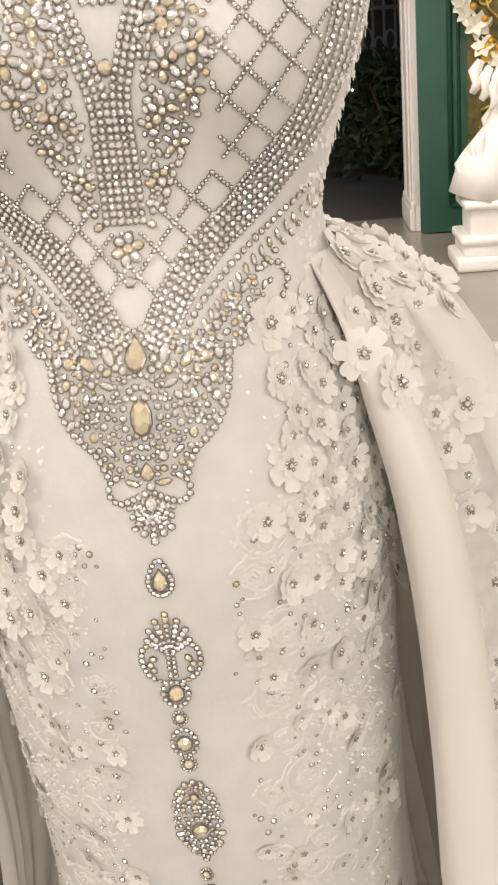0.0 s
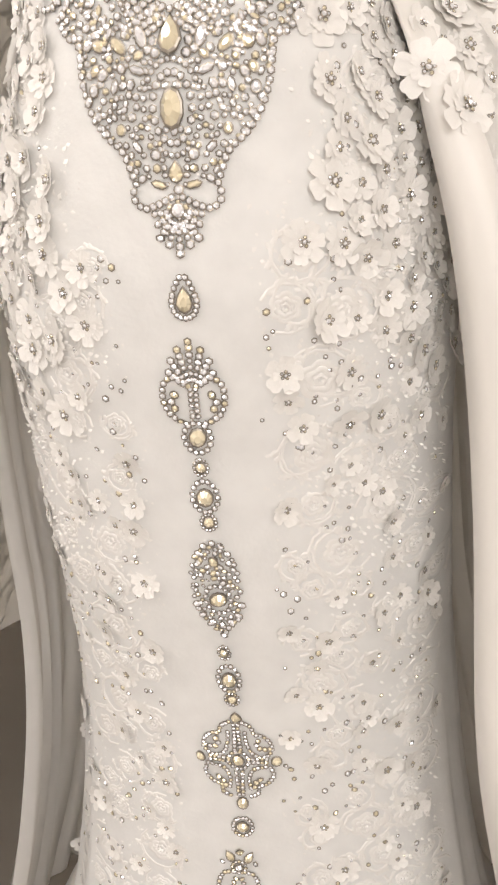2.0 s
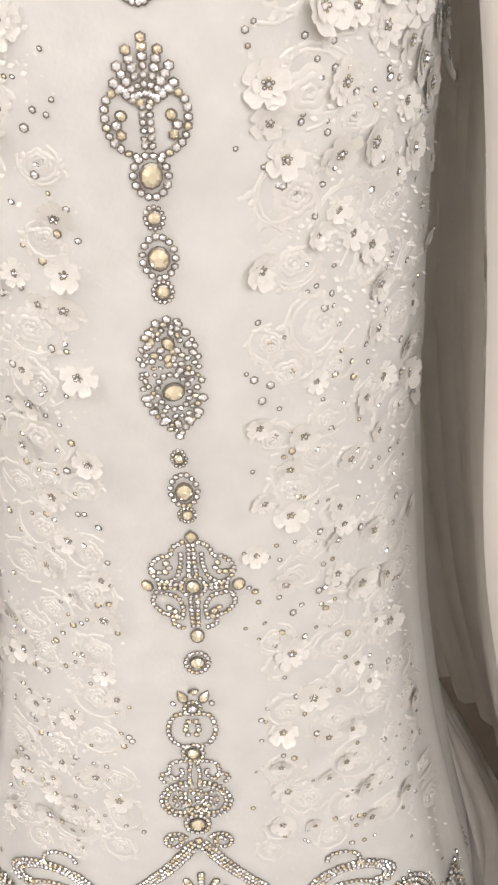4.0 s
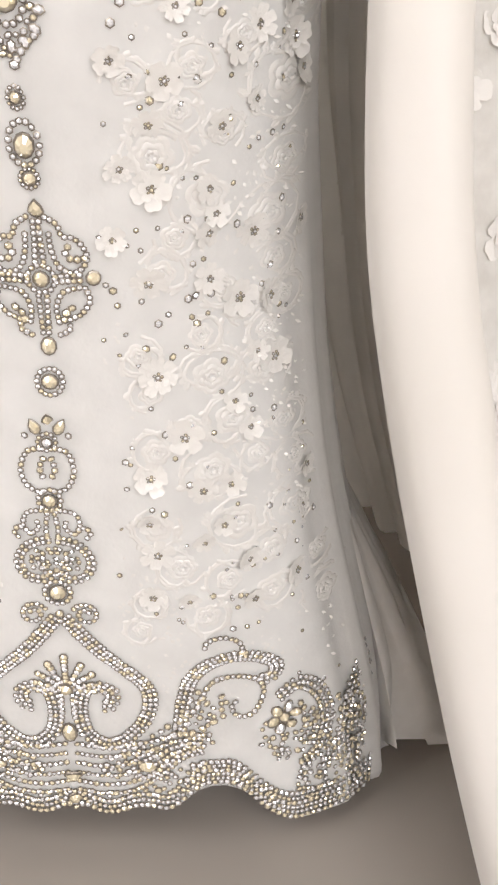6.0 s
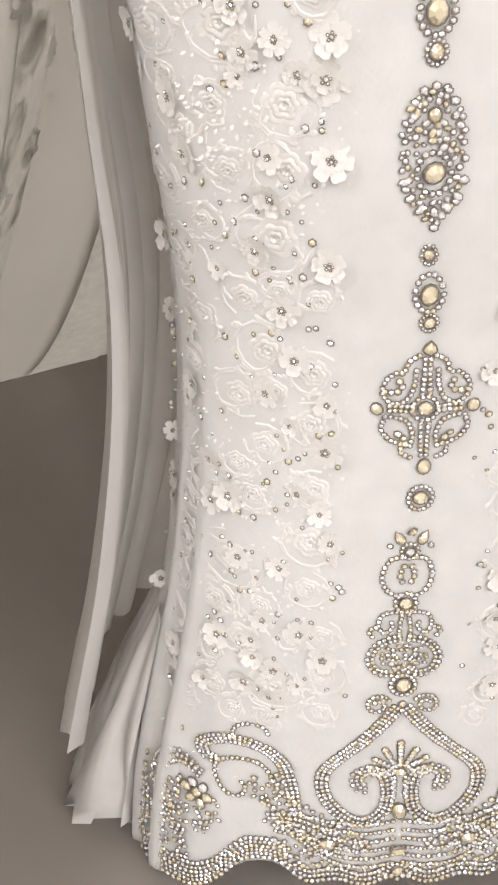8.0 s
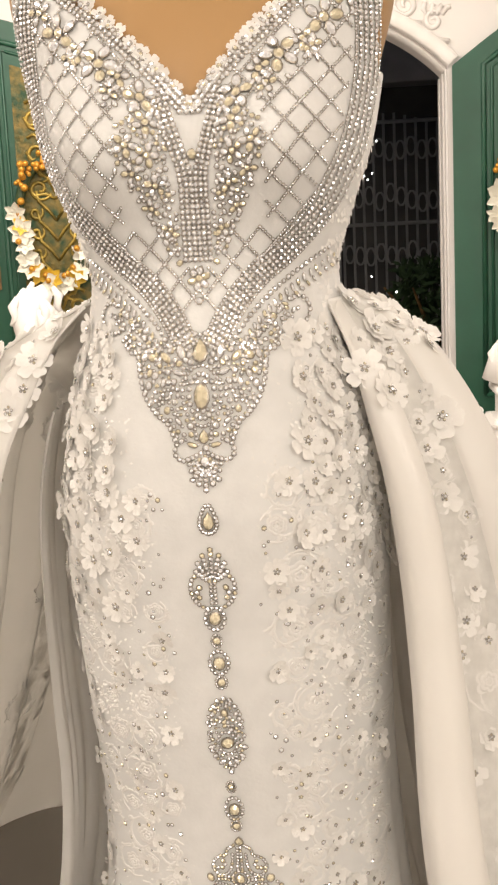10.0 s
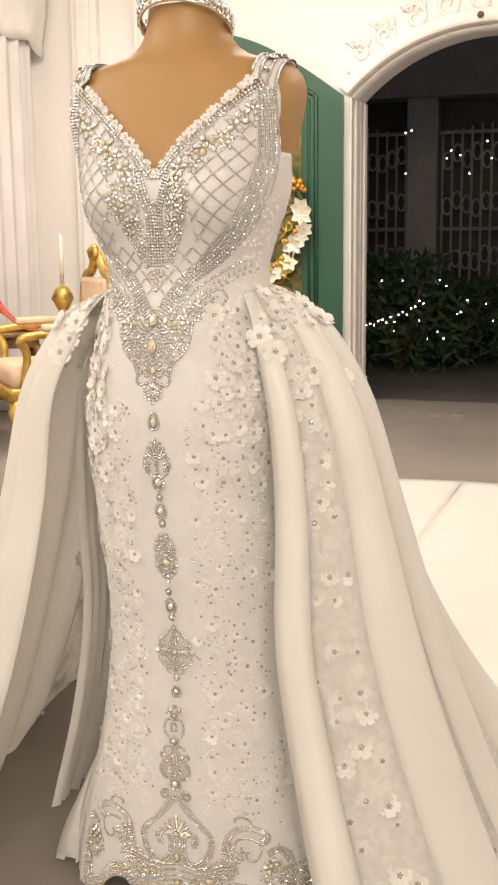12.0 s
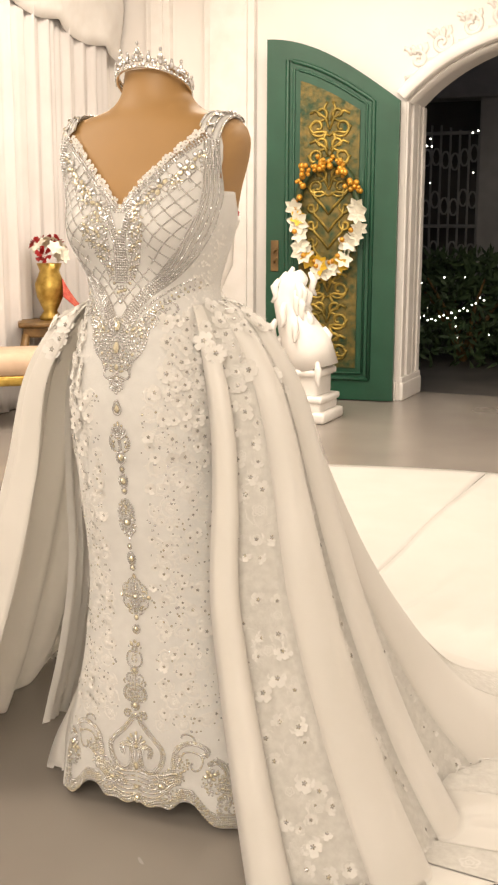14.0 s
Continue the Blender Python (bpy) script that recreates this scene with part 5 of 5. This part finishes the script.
def valance():
    rows = []
    for i in range(12):
        f = i / 11
        row = []
        for k in range(160):
            y = 2.40 + 3.36 * k / 159
            swag = abs(math.sin((y - 2.40) * math.pi / 0.62))
            low = 2.68 - 0.155 * (y - 4.5) / 1.1 - 0.05 * swag
            z = 3.49 + (low - 3.49) * f
            row.append(Vector((-3.32 + 0.03 * math.sin(f * 9 + 2.5 * swag) * f, y, z)))
        rows.append(row)
    return tagged(grid("valance", rows, [PLASTER], thick=0.01), "white scalloped valance above the curtains", "valance")


valance()


# ---- furniture by the curtains ----
def leg(bm, x, y, h, sx, sy):
    tube(bm, [Vector((x, y, h)), Vector((x + sx * 0.025, y + sy * 0.025, h * 0.72)), Vector((x + sx * 0.005, y + sy * 0.005, h * 0.3)), Vector((x + sx * 0.025, y + sy * 0.025, 0.02)), Vector((x + sx * 0.045, y + sy * 0.045, 0.015))], [0.028, 0.032, 0.019, 0.022, 0.014], 10)


def armchair(m):
    ch = tagged(new("armchair"), "gilded carved armchair with beige upholstery", "armchair")
    ch.matrix_world = m
    for sx in (-1, 1):
        for sy in (-1, 1):
            bm = bmesh.new()
            leg(bm, sx * 0.27, sy * 0.26, 0.34, sx, sy)
            part("leg", bm, GOLD, ch, smooth=True)
    bm = bmesh.new()
    box(bm, -0.31, 0.31, -0.31, 0.30, 0.30, 0.38, 0.02)
    part("seat_frame", bm, GOLD, ch, smooth=True)
    bm = bmesh.new()
    box(bm, -0.285, 0.285, -0.29, 0.27, 0.37, 0.50, 0.05)
    part("seat", bm, BEIGE, ch, smooth=True)
    bm = bmesh.new()
    box(bm, -0.25, 0.25, 0.26, 0.33, 0.50, 0.96, 0.03)
    part("backrest", bm, BEIGE, ch, smooth=True)
    bm = bmesh.new()
    outline = [(-0.27, 0.36), (-0.29, 0.62), (-0.31, 0.82), (-0.25, 0.96), (-0.14, 0.99), (-0.05, 1.06), (0.0, 1.09), (0.05, 1.06), (0.14, 0.99), (0.25, 0.96), (0.31, 0.82), (0.29, 0.62), (0.27, 0.36)]
    tube(bm, [Vector((x, 0.30, z)) for x, z in smooth_path(outline, 5)], 0.028, 10)
    part("back_frame", bm, GOLD, ch, smooth=True)
    bm = bmesh.new()
    for sx in (-1, 1):
        tube(bm, [Vector((sx * 0.04, 0.28, 1.06)), Vector((sx * 0.07, 0.27, 1.11)), Vector((sx * 0.02, 0.27, 1.13))], [0.018, 0.015, 0.008], 8)
    bmesh.ops.create_icosphere(bm, subdivisions=2, radius=0.03, matrix=Matrix.Translation((0, 0.28, 1.12)))
    part("crest", bm, GOLD, ch, smooth=True)
    for sx in (-1, 1):
        bm = bmesh.new()
        tube(bm, smooth3([(sx * 0.29, 0.28, 0.70), (sx * 0.32, 0.08, 0.68), (sx * 0.33, -0.12, 0.67), (sx * 0.33, -0.24, 0.645), (sx * 0.30, -0.20, 0.56), (sx * 0.29, -0.22, 0.38)]), 0.024, 10)
        arm = part("armrest", bm, GOLD, ch, smooth=True)
        bm = bmesh.new()
        box(bm, sx * 0.325 - 0.03, sx * 0.325 + 0.03, -0.12, 0.14, 0.685, 0.725, 0.015)
        part("arm_pad", bm, BEIGE, arm, "beige padded arm", smooth=True)
    return ch


def smooth3(pts, steps=5):
    out = []
    for i in range(len(pts) - 1):
        p0, p1, p2, p3 = (Vector(pts[min(max(i + j, 0), len(pts) - 1)]) for j in (-1, 0, 1, 2))
        for k in range(steps):
            g = k / steps
            out.append(0.5 * (2 * p1 + (p2 - p0) * g + (2 * p0 - 5 * p1 + 4 * p2 - p3) * g * g + (3 * p1 - p0 - 3 * p2 + p3) * g ** 3))
    return out + [Vector(pts[-1])]


armchair(pose(-2.42, 3.98, 0, 0, 0, -48))


def bench(m):
    b = tagged(new("bench"), "beige upholstered bench with a gilded rail", "bench")
    b.matrix_world = m
    for sx in (-1, 1):
        for sy in (-1, 1):
            bm = bmesh.new()
            leg(bm, sx * 0.44, sy * 0.18, 0.30, sx * 0.4, sy * 0.4)
            part("leg", bm, BRONZE, b, smooth=True)
    bm = bmesh.new()
    box(bm, -0.50, 0.50, -0.23, 0.23, 0.27, 0.335, 0.02)
    part("rail", bm, GOLD, b, smooth=True)
    bm = bmesh.new()
    box(bm, -0.50, 0.50, -0.24, 0.24, 0.325, 0.475, 0.06)
    part("cushion", bm, BEIGE, b, smooth=True)


bench(pose(-2.96, 3.92, 0, 0, 0, 40))


def side_table(m):
    t = tagged(new("side_table"), "dark carved wooden side table with curved legs", "table")
    t.matrix_world = m
    bm = bmesh.new()
    box(bm, -0.30, 0.30, -0.22, 0.22, 0.575, 0.61, 0.012)
    part("tabletop", bm, BRONZE, t, smooth=True)
    bm = bmesh.new()
    box(bm, -0.27, 0.27, -0.19, 0.19, 0.51, 0.575, 0.01)
    part("apron", bm, BRONZE, t)
    for sx in (-1, 1):
        for sy in (-1, 1):
            bm = bmesh.new()
            leg(bm, sx * 0.25, sy * 0.17, 0.53, sx, sy)
            part("leg", bm, BRONZE, t, smooth=True)


TABLE = pose(-3.10, 4.50, 0, 0, 0, 35)
side_table(TABLE)


def flower_vase(m):
    v = tagged(new("vase"), "gilded vase of cream and dusky red flowers on the table", "vase")
    v.matrix_world = m
    bm = bmesh.new()
    lathe(bm, ((0.07, 0), (0.075, 0.02), (0.045, 0.06), (0.09, 0.16), (0.10, 0.24), (0.065, 0.33), (0.085, 0.38)), 24)
    part("body", bm, GOLD, v, smooth=True)
    rnd = random.Random(12)
    for k in range(16):
        a, e = rnd.uniform(0, 6.28), rnd.uniform(0.1, 1.3)
        d = Vector((math.cos(a) * math.cos(e), math.sin(a) * math.cos(e), math.sin(e)))
        child("bloom", ROSES[0] if k % 4 == 0 else LILIES[0], v, Vector((0, 0, 0.42)) + d * 0.11, d, rnd.uniform(0.05, 0.07), a)


flower_vase(TABLE @ Matrix.Translation((-0.08, 0.02, 0.61)))


def red_cloth(m):
    rows = []
    for i in range(14):
        f = i / 13
        row = []
        for k in range(16):
            g = k / 15
            row.append(m @ Vector((0.0 + 0.27 * f, -0.16 + 0.30 * g, 0.618 + 0.26 * (1 - f) ** 2 * (0.6 + 0.4 * math.sin(g * 3)) + 0.010 * math.sin(g * 17 + f * 6))))
        rows.append(row)
    return tagged(grid("draped_cloth", rows, [REDCLOTH], thick=0.006), "red brocade cloth draped over the table", "cloth")


red_cloth(TABLE)


def candle_stand(x, y):
    c = tagged(new("candle_stand"), "ornate pale candle stand with a tall candle", "candle stand")
    c.matrix_world = pose(x, y, 0)
    bm = bmesh.new()
    lathe(bm, ((0.13, 0), (0.13, 0.03), (0.05, 0.08), (0.03, 0.2), (0.045, 0.3), (0.025, 0.36), (0.03, 0.6), (0.05, 0.68), (0.03, 0.72), (0.075, 0.80), (0.05, 0.86), (0.02, 0.88)), 20)
    part("stem", bm, GOLD, c, smooth=True)
    bm = bmesh.new()
    lathe(bm, ((0.014, 0.88), (0.013, 1.20), (0.006, 1.21)), 14)
    part("candle", bm, LILY, c, "cream candle", smooth=True)


candle_stand(-2.78, 4.85)


def rose_urn(x, y, tall, label):
    u = tagged(new("urn"), label, "urn", "rose urns")
    u.matrix_world = pose(x, y, 0)
    s = tall / 1.15
    bm = bmesh.new()
    if tall > 0.8:
        prof = ((0.17, 0), (0.17, 0.05), (0.13, 0.08), (0.12, 0.45), (0.15, 0.50), (0.15, 0.54), (0.07, 0.60), (0.055, 0.66), (0.085, 0.70), (0.055, 0.74), (0.08, 0.80), (0.125, 0.88), (0.135, 1.06), (0.165, 1.11), (0.172, 1.15), (0.15, 1.15), (0.13, 1.08))
    else:
        prof = ((0.12, 0), (0.12, 0.03), (0.06, 0.07), (0.05, 0.12), (0.11, 0.20), (0.125, 0.32), (0.15, 0.36), (0.155, 0.38), (0.135, 0.38), (0.12, 0.33))
        s = tall / 0.38
    lathe(bm, [(r * min(1.0, s + 0.1), z * s) for r, z in prof], 28)
    part("bowl", bm, PLASTER, u, "white plaster", smooth=True)
    rnd = random.Random(int(tall * 100))
    for k in range(34):
        a, e = k * 2.4, math.asin(1 - (k + 0.5) / 36 * 0.95)
        d = Vector((math.cos(a) * math.cos(e), math.sin(a) * math.cos(e), 0.75 * math.sin(e)))
        child("rose", ROSES[1] if k % 5 == 0 else ROSES[0], u, Vector((0, 0, tall - 0.01)) + d * 0.135, d, rnd.uniform(0.036, 0.048), a)


rose_urn(-1.95, 4.45, 1.30, "tall white urn heaped with red roses")
rose_urn(-1.89, 3.60, 0.50, "low white urn heaped with red roses")

# ---- outside the door, at night ----
PAVING = varied(shader("dark_paving", (0.09, 0.085, 0.08), 0.5), (0.06, 0.055, 0.05), (0.12, 0.11, 0.10), 2)
FADED = varied(shader("pale_gate_paint", (0.5, 0.48, 0.46), 0.7), (0.34, 0.33, 0.32), (0.42, 0.41, 0.40), 6)
slab("ground", -30, 30, 6.30, 60, -0.12, -0.02, PAVING)


def gate_house():
    g = tagged(new("gatehouse"), "dim pale gatehouse wall with openwork gates at night", "gatehouse")
    g.location = (0.5, 0, 0)
    for x0, x1 in ((-2.05, -1.72), (-0.74, -0.40), (0.62, 0.96), (1.95, 2.3), (-3.4, -3.05)):
        bm = bmesh.new()
        box(bm, x0, x1, 10.35, 10.65, -0.02, 2.6, 0.02)
        part("pillar", bm, FADED, g)
    bm = bmesh.new()
    box(bm, -6, 6, 10.3, 10.7, 2.6, 3.4, 0.02)
    part("lintel", bm, FADED, g)
    rnd = random.Random(4)
    for x0, x1 in ((-1.72, -0.74), (-0.40, 0.62), (0.96, 1.95), (-3.05, -2.05)):
        bm = bmesh.new()
        n = 9
        for k in range(n + 1):
            x = x0 + 0.03 + (x1 - x0 - 0.06) * k / n
            tube(bm, [Vector((x, 10.5, -0.02)), Vector((x, 10.5, 2.35 - 0.25 * abs(k / n - 0.5)))], 0.014, 6)
            if k < n:
                for z in (0.35, 0.95, 1.5, 2.0):
                    c = Vector((x + (x1 - x0) / n / 2, 10.5, z + rnd.uniform(-0.06, 0.06)))
                    tube(bm, [c + Vector((0.045 * math.cos(a), 0, 0.09 * math.sin(a))) for a in [0.628 * i for i in range(11)]], 0.012, 5)
        for z in (0.1, 1.25, 2.25):
            tube(bm, [Vector((x0, 10.5, z)), Vector((x1, 10.5, z))], 0.02, 6)
        part("gate", bm, FADED, g, "openwork metal gate")
    bm = bmesh.new()
    box(bm, -6, 6, 11.0, 11.1, -0.02, 3.4)
    part("back_wall", bm, PAVING, g, "dark wall behind the gates")


gate_house()


def bush(x, y, w, h, seed):
    rnd = random.Random(seed)
    b = tagged(new("bush"), "dark leafy bush outside the door", "bush", "garden bushes")
    b.matrix_world = pose(x, y, -0.02)
    bm = bmesh.new()
    for k in range(6):
        a = k * 1.05
        tube(bm, [Vector((0, 0, 0)), Vector((0.2 * w * math.cos(a), 0.2 * w * math.sin(a), h * 0.5)), Vector((0.4 * w * math.cos(a), 0.4 * w * math.sin(a), h * 0.8))], [0.03, 0.02, 0.008], 6)
    part("stem", bm, BRONZE, b)
    verts, faces = [], []
    for _ in range(1500):
        a, e, r = rnd.uniform(0, 6.28), rnd.random(), rnd.random() ** 0.4
        p = Vector((w * 0.5 * r * math.cos(a) * (1 - 0.4 * e), w * 0.5 * r * math.sin(a) * (1 - 0.4 * e), h * (0.05 + 0.95 * e)))
        d = Vector((rnd.gauss(0, 1), rnd.gauss(0, 1), rnd.gauss(0.3, 1))).normalized()
        q = d.orthogonal().normalized()
        i = len(verts)
        verts += [p, p + 0.06 * d + 0.02 * q, p + 0.13 * d, p + 0.06 * d - 0.02 * q]
        faces.append((i, i + 1, i + 2, i + 3))
    mesh_from("foliage", verts, faces, [LEAF], b)


bush(-1.25, 8.6, 1.3, 1.0, 1)
bush(-0.75, 9.2, 1.0, 0.75, 2)
bush(0.9, 8.6, 1.1, 0.9, 3)
bush(-2.3, 8.8, 1.2, 1.1, 4)

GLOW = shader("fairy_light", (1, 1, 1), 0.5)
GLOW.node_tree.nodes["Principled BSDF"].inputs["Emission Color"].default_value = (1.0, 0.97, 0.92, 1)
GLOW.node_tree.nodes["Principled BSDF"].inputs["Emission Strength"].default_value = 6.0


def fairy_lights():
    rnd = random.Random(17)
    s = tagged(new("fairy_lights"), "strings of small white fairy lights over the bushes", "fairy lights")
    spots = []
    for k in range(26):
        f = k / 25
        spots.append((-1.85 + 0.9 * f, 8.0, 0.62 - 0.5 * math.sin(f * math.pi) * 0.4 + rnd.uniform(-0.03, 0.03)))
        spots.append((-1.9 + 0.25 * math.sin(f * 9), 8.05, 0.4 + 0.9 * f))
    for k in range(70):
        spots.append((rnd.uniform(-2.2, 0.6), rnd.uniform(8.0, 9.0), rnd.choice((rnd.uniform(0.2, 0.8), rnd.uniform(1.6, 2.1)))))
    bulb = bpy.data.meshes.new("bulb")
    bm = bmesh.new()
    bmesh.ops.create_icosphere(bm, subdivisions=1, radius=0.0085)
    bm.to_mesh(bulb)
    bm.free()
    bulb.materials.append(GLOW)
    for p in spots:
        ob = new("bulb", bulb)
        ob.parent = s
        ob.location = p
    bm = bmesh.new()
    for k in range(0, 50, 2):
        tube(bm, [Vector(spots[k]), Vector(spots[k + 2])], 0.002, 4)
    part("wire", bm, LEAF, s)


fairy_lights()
